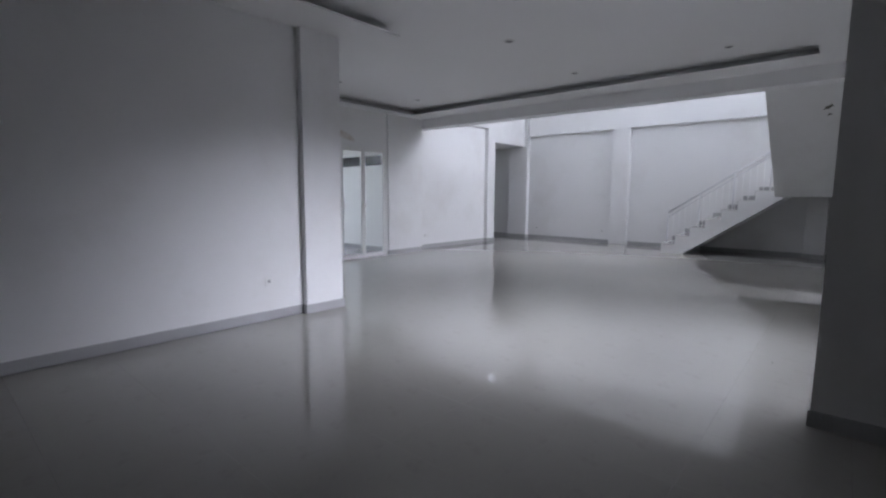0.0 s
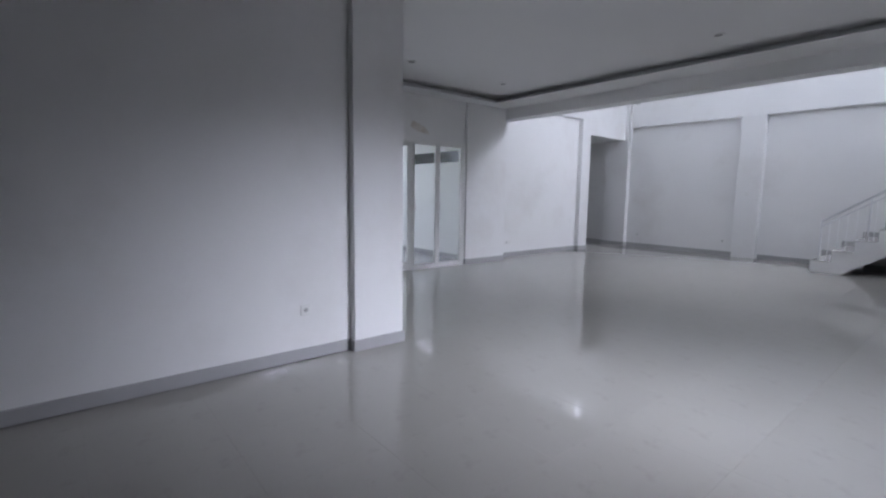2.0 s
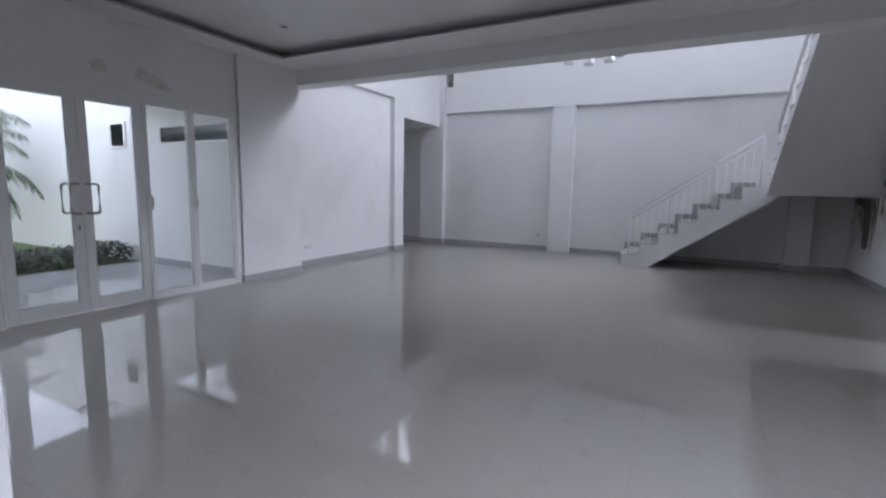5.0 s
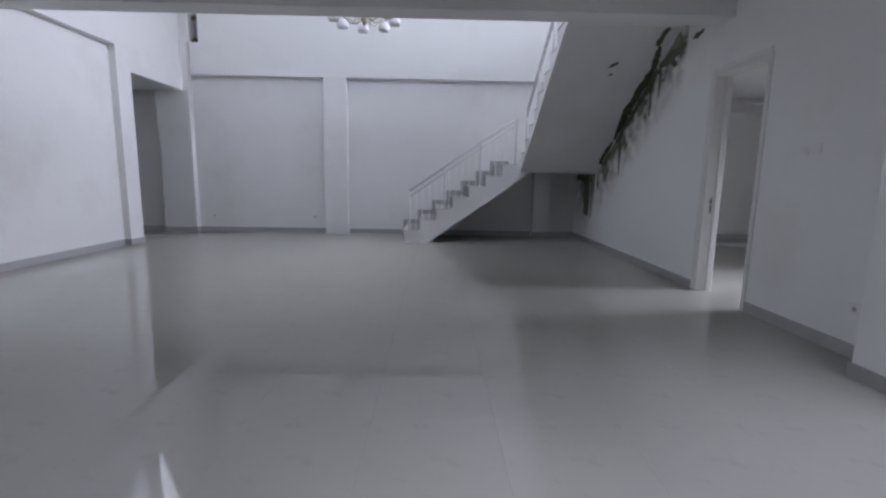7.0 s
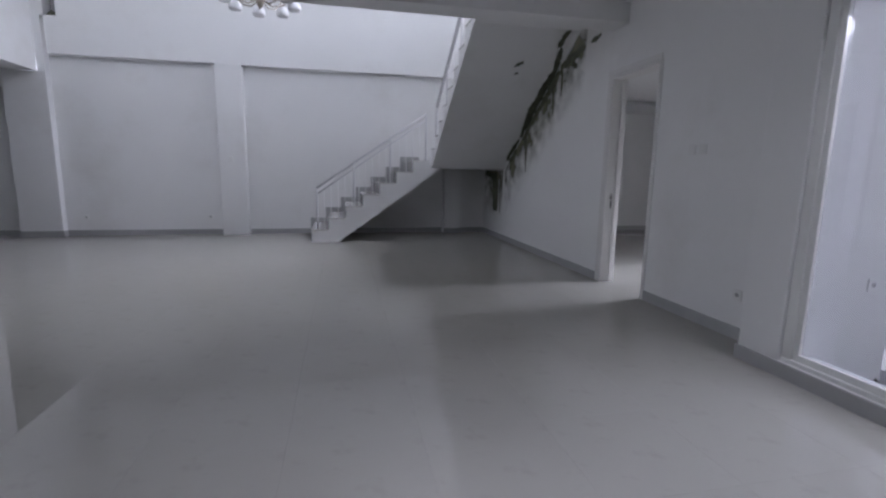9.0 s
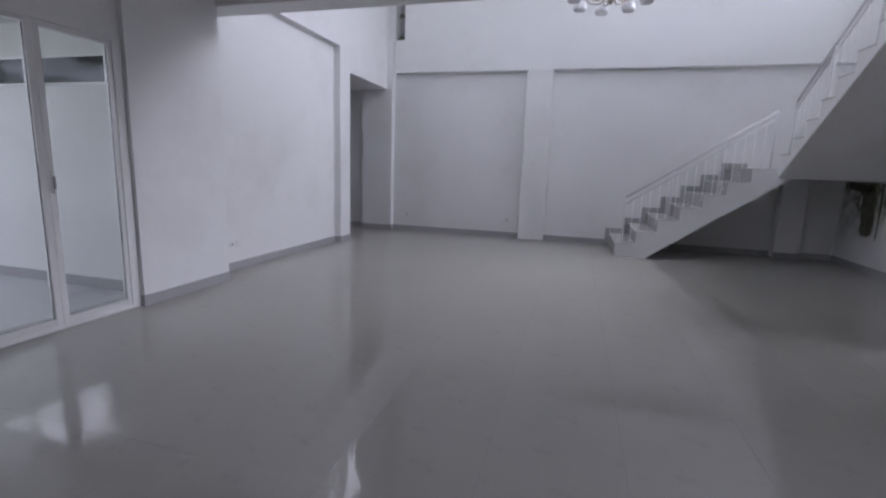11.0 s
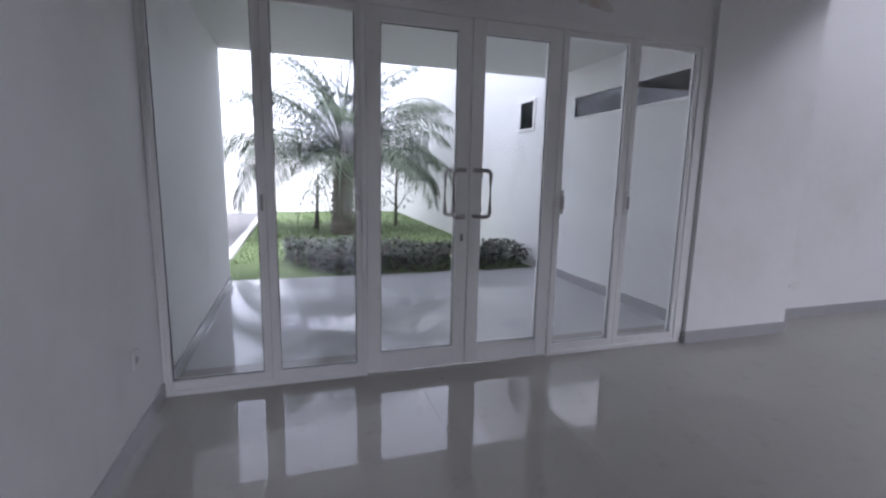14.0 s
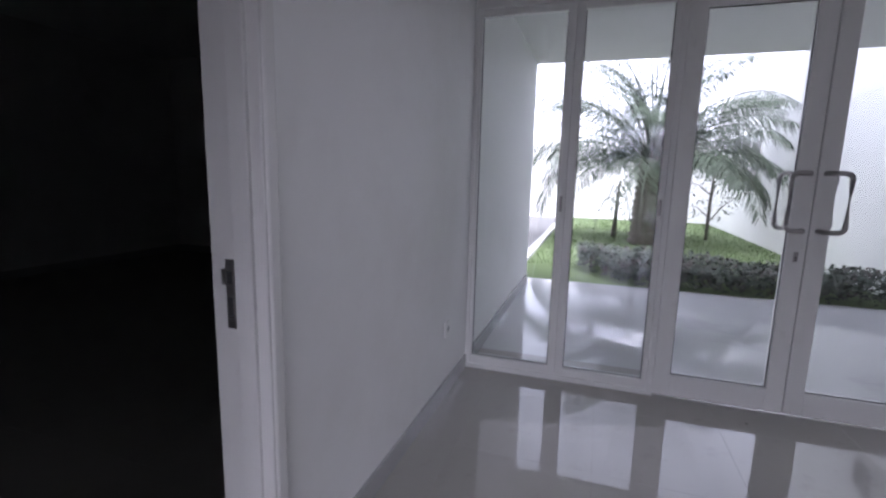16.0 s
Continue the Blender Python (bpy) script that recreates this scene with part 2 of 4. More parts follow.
def lathe(profile, sides=24, centre=(0, 0, 0)):
    """A turned shape from (radius, height) pairs."""
    bm = bmesh.new()
    rings = [[bm.verts.new((centre[0] + r * math.cos(2 * math.pi * k / sides), centre[1] + r * math.sin(2 * math.pi * k / sides), centre[2] + z)) for k in range(sides)] for r, z in profile]
    for s, e in zip(rings, rings[1:]):
        for k in range(sides):
            f = bm.faces.new((s[k], s[(k + 1) % sides], e[(k + 1) % sides], e[k]))
            f.smooth = True
    bm.faces.new(rings[0][::-1])
    bm.faces.new(rings[-1])
    return bm


def mesh_of(name, bm, mat):
    bm.normal_update()
    me = bpy.data.meshes.new(name)
    bm.to_mesh(me)
    bm.free()
    me.materials.append(mat)
    return me


def solid(name, bm, mat, label="", category="", group="", kind=""):
    return tagged(new(name, mesh_of(name, bm, mat)), label, category, group, kind)


def structure(name, bm, mat, label, category="wall"):
    return solid(name, bm, mat, label, category, "", "structure")


def part(name, bm, mat, parent, label=""):
    ob = new(name, mesh_of(name, bm, mat))
    ob.parent = parent
    ob.matrix_parent_inverse = parent.matrix_world.inverted()
    return tagged(ob, label)


def thing(name, label, category, group="", at=(0, 0, 0)):
    ob = new(name)
    ob.location = at
    ob.empty_display_size = 0.1
    bpy.context.view_layer.update()
    return tagged(ob, label, category, group)


# ---------------------------------------------------------------- the plan (metres)
GLASS_X = -8.08      # the glazed garden front
FIELD_X = -8.31      # west wall of the tall space
PROUD_X = -8.20      # its column and upper wall
NORTH_Y = 14.56      # far wall
NBEAM_Y = 14.42      # its upper wall and pilasters
EAST_X = -0.45       # east wall
SIDE_X = -5.065      # wall of the first room
SILL_X = -0.735      # plinth under the street window
SOFFIT, TRAY, BEAM, TOP = 2.94, 3.06, 2.742, 5.9

# ---------------------------------------------------------------- setting: walls
structure("wall_side", boxes((-5.18, -2.0, 0, SIDE_X, 4.79, 3.3)), WALL, "white painted plaster wall of the first room")
structure("wall_end_pillar", soft_box(-5.18, 4.79, 0, -4.99, 5.262, 3.0, 0.006), WALL, "white plastered pillar at the wall's end", "pillar")
structure("wall_alcove", boxes((-8.23, 5.06, 0, -6.245, 5.20, 3.3), (-6.245, 5.06, 2.18, -5.28, 5.20, 3.3), (-5.28, 5.06, 0, -5.18, 5.20, 3.3)), WALL, "white painted wall with a doorway to a dark room")
structure("wall_glazed", boxes((-8.23, 5.20, 2.215, GLASS_X, 8.75, 3.3)), WALL, "white plaster wall over the glazed garden front")
structure("wall_pillar_west", boxes((-8.23, 8.752, 0, -8.03, 9.22, 3.3), (-8.46, 9.22, 0, -8.03, 9.78, 3.3)), WALL, "broad white plastered pillar beside the glass doors", "pillar")
structure("wall_west", boxes((-8.46, 9.78, 0, FIELD_X, 12.57, 3.08), (-8.46, 12.57, 0, PROUD_X, 12.902, 3.08), (-8.46, 12.902, BEAM, PROUD_X, 14.43, 3.08),
                             (-8.46, 9.78, 3.08, PROUD_X, 14.75, 3.9), (-8.46, 9.78, 5.0, PROUD_X, 14.75, TOP),
                             (-8.46, 9.78, 3.9, PROUD_X, 11.43, 5.0), (-8.46, 11.77, 3.9, PROUD_X, 12.12, 5.0), (-8.46, 12.46, 3.9, PROUD_X, 12.81, 5.0), (-8.46, 13.15, 3.9, PROUD_X, 14.75, 5.0)),
          WALL, "tall white plaster wall with a proud column and beam")
structure("wall_corner_column", soft_box(-8.72, 14.43, 0, -8.08, 14.74, BEAM, 0.005), WALL, "white plastered corner column", "pillar")
structure("wall_corner_upper", soft_box(-8.199, 14.43, BEAM, -8.08, 14.74, TOP, 0.005), WALL, "white plastered corner column", "pillar")
structure("wall_north", boxes((-8.08, NORTH_Y, 0, EAST_X, 14.75, 3.03), (-8.02, NBEAM_Y, 3.03, EAST_X, 14.75, 3.62), (-7.84, NBEAM_Y, 3.62, EAST_X, 14.75, TOP),
                              (-8.08, 14.70, 3.62, -7.84, 14.75, TOP), (-8.08, NBEAM_Y, 3.62, -8.02, 14.70, TOP)), WALL, "tall white plaster wall with a ledge under its upper half")
structure("wall_pilaster", soft_box(-5.505, NBEAM_Y + 0.002, 0, -5.05, 14.57, 3.03, 0.006), WALL, "white plastered pilaster on the far wall", "pillar")
structure("wall_pilaster_stair", soft_box(-1.33, 14.40, 0, -0.98, 14.57, 1.285, 0.006), WALL, "white plastered pilaster under the stair landing", "pillar")
structure("wall_east", boxes((EAST_X, 7.73, 0, -0.30, 9.15, 3.3), (EAST_X, 9.15, 2.275, -0.30, 9.985, 3.3), (EAST_X, 9.985, 0, -0.30, 14.75, 3.3),
                             (EAST_X, 9.78, 3.3, -0.30, 14.75, 4.40), (EAST_X, 9.78, 5.80, -0.30, 14.75, TOP), (EAST_X, 9.78, 4.40, -0.30, 11.6, 5.80), (EAST_X, 14.2, 4.40, -0.30, 14.75, 5.80)),
          WALL, "white plaster wall with a doorway, damp under the stair")
structure("wall_window_pillar", soft_box(SILL_X, 7.44, 0, -0.30, 7.735, 3.0, 0.006), WALL, "white plastered pillar beside the street window", "pillar")
structure("wall_window", boxes((SILL_X, 5.42, 0, -0.46, 7.44, 0.095), (SILL_X, 5.42, 2.365, -0.46, 7.44, 3.3)), WALL, "low plinth and lintel of the street window")
structure("wall_south_east", boxes((-0.78, 5.28, 0, 2.6, 5.42, 3.3)), WALL, "white painted wall beside the street window")
structure("wall_first_south", boxes((-5.18, -2.15, 0, 2.75, -2.0, 3.3)), WALL, "white painted wall closing the first room")
structure("wall_first_east", boxes((2.6, -2.0, 0, 2.75, 5.42, 3.3)), WALL, "white painted wall closing the first room")
structure("wall_gallery", boxes((-8.46, 9.76, 3.3, EAST_X, 9.90, 4.1), (-8.46, 9.76, 5.4, EAST_X, 9.90, TOP), (-8.46, 9.76, 4.1, -6.5, 9.90, 5.4), (-2.1, 9.76, 4.1, EAST_X, 9.90, 5.4)), WALL, "white painted wall above the beam")
structure("wall_passage", boxes((-12.0, 12.75, 0, -8.46, 12.90, 3.0), (-12.0, 14.60, 0, -8.72, 14.75, 3.0), (-12.15, 12.75, 0, -12.0, 14.75, 3.0)), WALL, "white walls of a dim passage")
structure("wall_dark_room", boxes((-10.65, -0.15, 0, -5.18, 0, 2.9), (-10.80, -0.15, 0, -10.65, 5.20, 2.9), (-10.65, 5.06, -0.2, -8.23, 5.20, 2.9)), OUTER, "plain walls of an unlit room")
structure("wall_east_room", boxes((-0.30, 14.6, 0, 3.65, 14.75, 3.0), (3.55, 9.1, 0, 3.70, 9.4, 3.0), (3.55, 9.4, 0, 3.70, 10.2, 0.9), (3.55, 9.4, 2.0, 3.70, 10.2, 3.0), (3.55, 10.2, 0, 3.70, 12.8, 3.0), (3.55, 12.8, 0, 3.70, 14.6, 3.0), (-0.30, 9.02, -0.1, 3.70, 9.16, 3.0)), OUTER, "white walls of the side room")

# ---------------------------------------------------------------- setting: ceilings
structure("ceiling", boxes(
    # flat middle, raised
    (-4.69, -2.0, TRAY, -0.85, 5.42, 3.3), (-7.97, 5.42, TRAY, -0.85, 9.44, 3.3),
    # border
    (GLASS_X, 9.44, SOFFIT, EAST_X, 9.75, 3.3), (GLASS_X, 5.20, SOFFIT, -7.97, 9.44, 3.3), (-7.97, 5.20, SOFFIT, -4.69, 5.42, 3.3),
    (SIDE_X, -2.0, SOFFIT, -4.69, 5.20, 3.3), (-0.85, -2.0, SOFFIT, 2.6, 9.44, 3.3), (-4.69, -2.1, SOFFIT, -0.85, -2.0, 3.3),
    # thin lips that hide the light cove
    (-7.97, 9.20, SOFFIT, -0.85, 9.44, 2.952), (-7.97, 5.42, SOFFIT, -7.73, 9.20, 2.952), (-7.73, 5.42, SOFFIT, -4.45, 5.66, 2.952),
    (-4.69, -1.9, SOFFIT, -4.45, 5.42, 2.952), (-1.09, -1.9, SOFFIT, -0.85, 9.20, 2.952)), CEIL, "white tray ceiling with a dark cove groove", "ceiling")
structure("ceiling_beam", boxes((-8.31, 9.752, BEAM, EAST_X, 10.04, 3.3)), WALL, "white plastered beam before the tall space", "beam")
structure("ceiling_upper", boxes((-8.46, 9.76, TOP, -0.30, 14.75, TOP + 0.15)), CEIL, "white ceiling of the tall space", "ceiling")
structure("ceiling_passage", boxes((-12.0, 12.9, BEAM + 0.002, -8.46, 14.6, 3.0)), CEIL, "white ceiling of the passage", "ceiling")
structure("ceiling_dark_room", boxes((-10.65, 0, 2.75, -5.18, 5.06, 2.9)), CEIL, "ceiling of the unlit room", "ceiling")
structure("ceiling_east_room", boxes((-0.30, 13.7, 2.56, 3.55, 14.6, 3.0), (-0.30, 13.5, 2.56, 3.55, 13.7, 2.575), (-0.30, 9.16, 2.66, 3.55, 13.7, 3.0)), CEIL, "ceiling of the side room with a dark cove groove", "ceiling")
structure("roof_slab", boxes((-8.46, 5.06, 3.3, 2.75, 9.76, 3.45), (-5.18, -2.15, 3.3, 2.75, 5.06, 3.45), (-10.80, -0.15, 2.9, -5.18, 5.06, 3.05), (-0.30, 9.02, 3.0, 3.70, 14.75, 3.1), (-12.15, 12.75, 3.0, -8.46, 14.75, 3.1)), OUTER, "flat roof slab", "roof")

# ---------------------------------------------------------------- setting: floor
floor = structure("floor", boxes((-8.46, -2.15, -0.15, 2.75, 5.42, -0.0115), (-8.46, 5.42, -0.15, -0.46, 14.75, -0.0115), (-10.80, -0.15, -0.15, -8.46, 5.20, -0.0115), (-12.15, 12.75, -0.15, -8.46, 14.75, -0.0115), (-0.46, 9.02, -0.15, 3.70, 14.75, -0.0115)), GROUT, "polished pale tiles with hairline joints", "floor")


# ---------------------------------------------------------------- skirting
def skirting(name, runs):
    """A tile skirting: runs of (x0, y0, x1, y1) standing 9 cm high."""
    bm = bmesh.new()
    for x0, y0, x1, y1 in runs:
        add_box(bm, x0, y0, 0, x1, y1, 0.092)
    return structure(name, bm, SKIRT, "grey tile skirting along the wall", "baseboard")


T = 0.012
skirting("baseboard_side", [(SIDE_X, -2.0, SIDE_X + T, 4.79 - T), (SIDE_X, 4.79 - T, -4.99 + T, 4.79), (-4.99, 4.79, -4.99 + T, 5.262 + T), (-5.18, 5.262, -4.99, 5.262 + T)])
skirting("baseboard_alcove", [(GLASS_X + 0.03, 5.20, -6.25, 5.20 + T), (-5.23, 5.20, -5.18, 5.20 + T)])
skirting("baseboard_west", [(GLASS_X + 0.02, 8.752 - T, -8.03, 8.752), (-8.03, 8.752 - T, -8.03 + T, 9.78 + T), (FIELD_X, 9.78, -8.03, 9.78 + T), (FIELD_X, 9.78 + T, FIELD_X + T, 12.57 - T), (FIELD_X, 12.57 - T, PROUD_X + T, 12.57), (PROUD_X, 12.57, PROUD_X + T, 12.902 + T), (-8.46, 12.902, PROUD_X, 12.902 + T)])
skirting("baseboard_passage", [(-12.0, 14.60 - T, -8.72 - T, 14.60), (-8.72 - T, 14.43 - T, -8.72, 14.60), (-8.72, 14.43 - T, -8.08 + T, 14.43), (-8.08, 14.43, -8.08 + T, NORTH_Y - T)])
skirting("baseboard_north", [(-8.08, NORTH_Y - T, -5.505 - T, NORTH_Y), (-5.05 + T, NORTH_Y - T, -3.87, NORTH_Y), (-3.3, NORTH_Y - T, -1.33 - T, NORTH_Y), (-0.98 + T, NORTH_Y - T, EAST_X - T, NORTH_Y), (-1.33, 14.40 - T, -0.98, 14.40)])
skirting("baseboard_east", [(EAST_X - T, 7.735, EAST_X, 9.15), (EAST_X - T, 10.04, EAST_X, NORTH_Y)])
skirting("baseboard_window", [(SILL_X - T, 5.42, SILL_X, 7.735 + T), (SILL_X, 7.735, EAST_X - T, 7.735 + T)])
skirting("baseboard_south_east", [(-0.78 - T, 5.28 - T, 2.6, 5.28), (-0.78 - T, 5.28, -0.78, 5.42 - T), (-0.78 - T, 5.42 - T, SILL_X - T, 5.42)])
skirting("baseboard_first", [(SIDE_X + T, -2.0, 2.6, -2.0 + T), (2.6 - T, -2.0 + T, 2.6, 5.28 - T)])
skirting("baseboard_dark_room", [(-10.65, 0, -5.18, T), (-10.65, T, -10.65 + T, 5.06)])
skirting("baseboard_east_room", [(-0.30, 14.6 - T, 3.55, 14.6), (3.55 - T, 9.16, 3.55, 14.6 - T)])


# ---------------------------------------------------------------- doorways in the walls
def door_frame(name, along, at, lo, hi, top, wall_lo, wall_hi, plate_at, face):
    """A painted timber frame lining an opening. along: the axis the wall runs on; plate_at: the jamb that carries the strike plate."""
    f = thing(name, "white painted timber door frame standing open, without its leaf", "door frame")

    def bx(u0, u1, w0, w1, z0, z1, r=0.003):
        return soft_box(u0, w0, z0, u1, w1, z1, r) if along == "x" else soft_box(w0, u0, z0, w1, u1, z1, r)
    for a, b in ((lo, lo + 0.045), (hi - 0.045, hi)):
        part("jamb", bx(a, b, wall_lo - 0.012, wall_hi + 0.012, 0.0, top), WOODW, f)
    part("head", bx(lo + 0.045, hi - 0.045, wall_lo - 0.012, wall_hi + 0.012, top - 0.045, top), WOODW, f)
    for a, b in ((lo + 0.045, lo + 0.058), (hi - 0.058, hi - 0.045)):
        part("stop", bx(a, b, wall_lo + (0.07 if face > 0 else 0.09), wall_hi - 0.02, 0.0, top - 0.045, 0.002), WOODW, f)
    w0, w1 = (wall_hi + 0.001, wall_hi + 0.018) if face > 0 else (wall_lo - 0.018, wall_lo - 0.001)
    for a, b in ((lo - 0.004, lo + 0.036), (hi - 0.036, hi + 0.004)) if face > 0 else ((hi - 0.012, hi + 0.055),):
        part("architrave", bx(a, b, min(w0, w1), max(w0, w1), 0.0, top + 0.05, 0.006), WOODW, f)
    part("architrave", bx(lo + 0.012, hi - 0.012, min(w0, w1), max(w0, w1), top - 0.012, top + 0.05, 0.006), WOODW, f)
    p0, p1 = (lo + 0.0455, lo + 0.049) if plate_at == "lo" else (hi - 0.049, hi - 0.0455)
    m = wall_lo + 0.045 if face > 0 else wall_lo + 0.06
    plate = part("strike_plate", bx(p0, p1, m - 0.012, m + 0.012, 0.835, 1.01, 0.001), STEEL, f, "dull steel strike plate")
    e0, e1 = (p0 + 0.001, p1 + 0.0012) if plate_at == "lo" else (p0 - 0.0012, p1 - 0.001)
    part("latch_tongue", bx(e0, e1, m - 0.024, m - 0.010, 0.945, 0.985, 0.0005), STEEL, plate)
    part("latch_hole", bx(e0, e1, m - 0.008, m + 0.008, 0.948, 0.980, 0.0005), HOLE, plate)
    part("bolt_hole", bx(e0, e1, m - 0.008, m + 0.008, 0.865, 0.915, 0.0005), HOLE, plate)
    return f


door_frame("door_frame", "x", 5.2, -6.245, -5.28, 2.18, 5.06, 5.20, "lo", 1)
door_frame("door_frame", "y", EAST_X, 9.15, 9.985, 2.275, EAST_X, -0.30, "hi", -1)


# ---------------------------------------------------------------- glazed garden front
def bar_y(y0, y1, z0, z1, x0, x1, r=0.003):
    return soft_box(x0, y0, z0, x1, y1, z1, r)


surround = thing("window_frame", "white aluminium frame of the garden front", "window frame")
FX0, FX1 = -8.135, -8.065
for y0, y1 in ((5.202, 5.222), (6.285, 6.315), (7.565, 7.595), (8.67, 8.748)):
    part("post", bar_y(y0, y1, 0.0, 2.165, FX0, FX1), FRAME, surround)
part("head", bar_y(5.202, 8.748, 2.165, 2.213, FX0, FX1), FRAME, surround)
part("sill", bar_y(5.222, 6.285, 0.0, 0.03, FX0, FX1), FRAME, surround)
part("sill", bar_y(7.595, 8.67, 0.0, 0.03, FX0, FX1), FRAME, surround)


def fixed_panel(y0, y1, side, latch):
    """A tall casement with a clear pane; latch: the y of its small handle, or None."""
    p = thing("casement_window", "tall white aluminium casement with a clear pane, shut", "window", "casements of the garden front")
    x0, x1 = -8.125, -8.075
    g0, g1 = y0 + (0.02 if side == "l" else 0.045), y1 - (0.045 if side == "l" else 0.03)
    part("stile", bar_y(y0, g0, 0.03, 2.165, x0, x1), FRAME, p)
    part("stile", bar_y(g1, y1, 0.03, 2.165, x0, x1), FRAME, p)
    part("bottom_rail", bar_y(g0, g1, 0.03, 0.082, x0, x1), FRAME, p)
    part("top_rail", bar_y(g0, g1, 2.125, 2.165, x0, x1), FRAME, p)
    glass = part("pane", boxes((-8.103, g0, 0.082, -8.099, g1, 2.125)), PANE, p)
    glass.visible_shadow = False
    part("gasket", boxes((-8.096, g0, 0.083, -8.092, g0 + 0.005, 2.124), (-8.096, g1 - 0.005, 0.083, -8.092, g1, 2.124), (-8.096, g0 + 0.005, 0.083, -8.092, g1 - 0.005, 0.088)), GASKET, p, "thin dark rubber seal")
    if latch:
        h = part("latch", bar_y(latch - 0.012, latch + 0.012, 1.00, 1.16, -8.074, -8.060, 0.004), FRAME, p, "small white latch")
        part("lever", bar_y(latch - 0.007, latch + 0.007, 1.03, 1.12, -8.060, -8.046, 0.004), STEEL, h)
    return p


fixed_panel(5.222, 5.765, "l", 5.742)
fixed_panel(5.767, 6.285, "r", 6.262)
fixed_panel(7.595, 8.115, "l", 7.620)
fixed_panel(8.117, 8.670, "r", 8.140)


def glass_leaf(y0, y1, meet):
    """A leaf of the double door, with a steel D handle beside its meeting stile."""
    d = thing("glass_door", "white aluminium framed glass door leaf, shut, with a steel pull handle", "door", "leaves of the glass double door")
    x0, x1 = -8.125, -8.072
    ws, wm = 0.085, 0.085
    g0, g1 = (y0 + ws, y1 - wm) if meet == "hi" else (y0 + wm, y1 - ws)
    part("stile", bar_y(y0, g0, 0.012, 2.163, x0, x1), FRAME, d)
    part("stile", bar_y(g1, y1, 0.012, 2.163, x0, x1), FRAME, d)
    part("bottom_rail", bar_y(g0, g1, 0.012, 0.135, x0, x1), FRAME, d)
    part("top_rail", bar_y(g0, g1, 2.085, 2.163, x0, x1), FRAME, d)
    glass = part("pane", boxes((-8.101, g0, 0.135, -8.095, g1, 2.085)), PANE, d)
    glass.visible_shadow = False
    part("gasket", boxes((-8.092, g0, 0.136, -8.088, g0 + 0.005, 2.084), (-8.092, g1 - 0.005, 0.136, -8.088, g1, 2.084), (-8.092, g0 + 0.005, 0.136, -8.088, g1 - 0.005, 0.141), (-8.092, g0 + 0.005, 2.079, -8.088, g1 - 0.005, 2.084)), GASKET, d, "thin dark rubber seal")
    s = -1 if meet == "hi" else 1
    ym = (y1 - 0.035) if meet == "hi" else (y0 + 0.035)
    for side in (1, -1):
        xs = -8.072 if side > 0 else -8.125
        path = []
        zlo, zhi, reach = 0.99, 1.275, 0.075
        yo = ym + s * 0.085
        for k in range(7):
            a = k / 6 * math.pi / 2
            path.append((xs + side * 0.055, yo - s * 0.03 + s * 0.03 * math.sin(a), zhi - 0.03 + 0.03 * math.cos(a)))
        up = [(xs - side * 0.002, ym, zhi), (xs + side * 0.035, ym + s * 0.004, zhi), (xs + side * 0.052, ym + s * 0.02, zhi)] + path
        down = [(x, y, zlo + zhi - z) for x, y, z in up][::-1]
        part("pull_handle", tube(up + down, 0.0125, 10), STEEL, d, "brushed steel D-shaped pull handle")
    if meet == "hi":
        k = part("lock", bar_y(y1 - 0.05, y1 - 0.03, 0.83, 0.88, -8.071, -8.066, 0.002), STEEL, d, "small steel key lock")
        part("keyhole", bar_y(y1 - 0.043, y1 - 0.037, 0.838, 0.858, -8.066, -8.0645, 0.0005), HOLE, k)
    return d


glass_leaf(6.317, 6.953, "hi")
glass_leaf(6.957, 7.563, "lo")

# ---------------------------------------------------------------- street window
WX0, WX1 = -0.715, -0.645
street = thing("window_street", "tall white aluminium window looking on the forecourt", "window")
for y0, y1 in ((7.375, 7.438), (6.735, 6.795), (5.965, 6.03), (5.422, 5.48)):
    part("mullion", soft_box(WX0, y0, 0.125, WX1, y1, 2.32, 0.003), FRAME, street)
part("sill", soft_box(WX0 - 0.005, 5.422, 0.096, WX1, 7.438, 0.125, 0.003), FRAME, street)
part("head", soft_box(WX0, 5.422, 2.32, WX1, 7.438, 2.363, 0.003), FRAME, street)
for y0, y1 in ((6.795, 7.375), (6.03, 6.735), (5.48, 5.965)):
    sash = part("sash", boxes((WX0 + 0.01, y0, 0.125, WX1 - 0.01, y0 + 0.035, 2.32), (WX0 + 0.01, y1 - 0.035, 0.125, WX1 - 0.01, y1, 2.32), (WX0 + 0.01, y0 + 0.035, 0.125, WX1 - 0.01, y1 - 0.035, 0.165), (WX0 + 0.01, y0 + 0.035, 2.285, WX1 - 0.01, y1 - 0.035, 2.32)), FRAME, street)
    glass = part("pane", boxes((-0.684, y0 + 0.035, 0.165, -0.680, y1 - 0.035, 2.285)), STREETPANE, sash)
    glass.visible_shadow = False

# the sheet on the pane, lettered to be read from outside
sheet = thing("sale_sign", "grey plastic sale sheet taped to the pane, lettered towards the street", "sign")
bm = bmesh.new()
N = 10
rng = random.Random(4)
vs = [[bm.verts.new((-0.676 + 0.002 * rng.random(), 6.165 + 0.43 * i / N, 1.605 + 0.275 * j / 5 + 0.006 * rng.random() - 0.03 * (1 - i / N) * (1 if j == 0 else 0))) for j in range(6)] for i in range(N + 1)]
for i in range(N):
    for j in range(5):
        bm.faces.new((vs[i][j], vs[i + 1][j], vs[i + 1][j + 1], vs[i][j + 1]))
part("sheet", bm, PAPER, sheet)


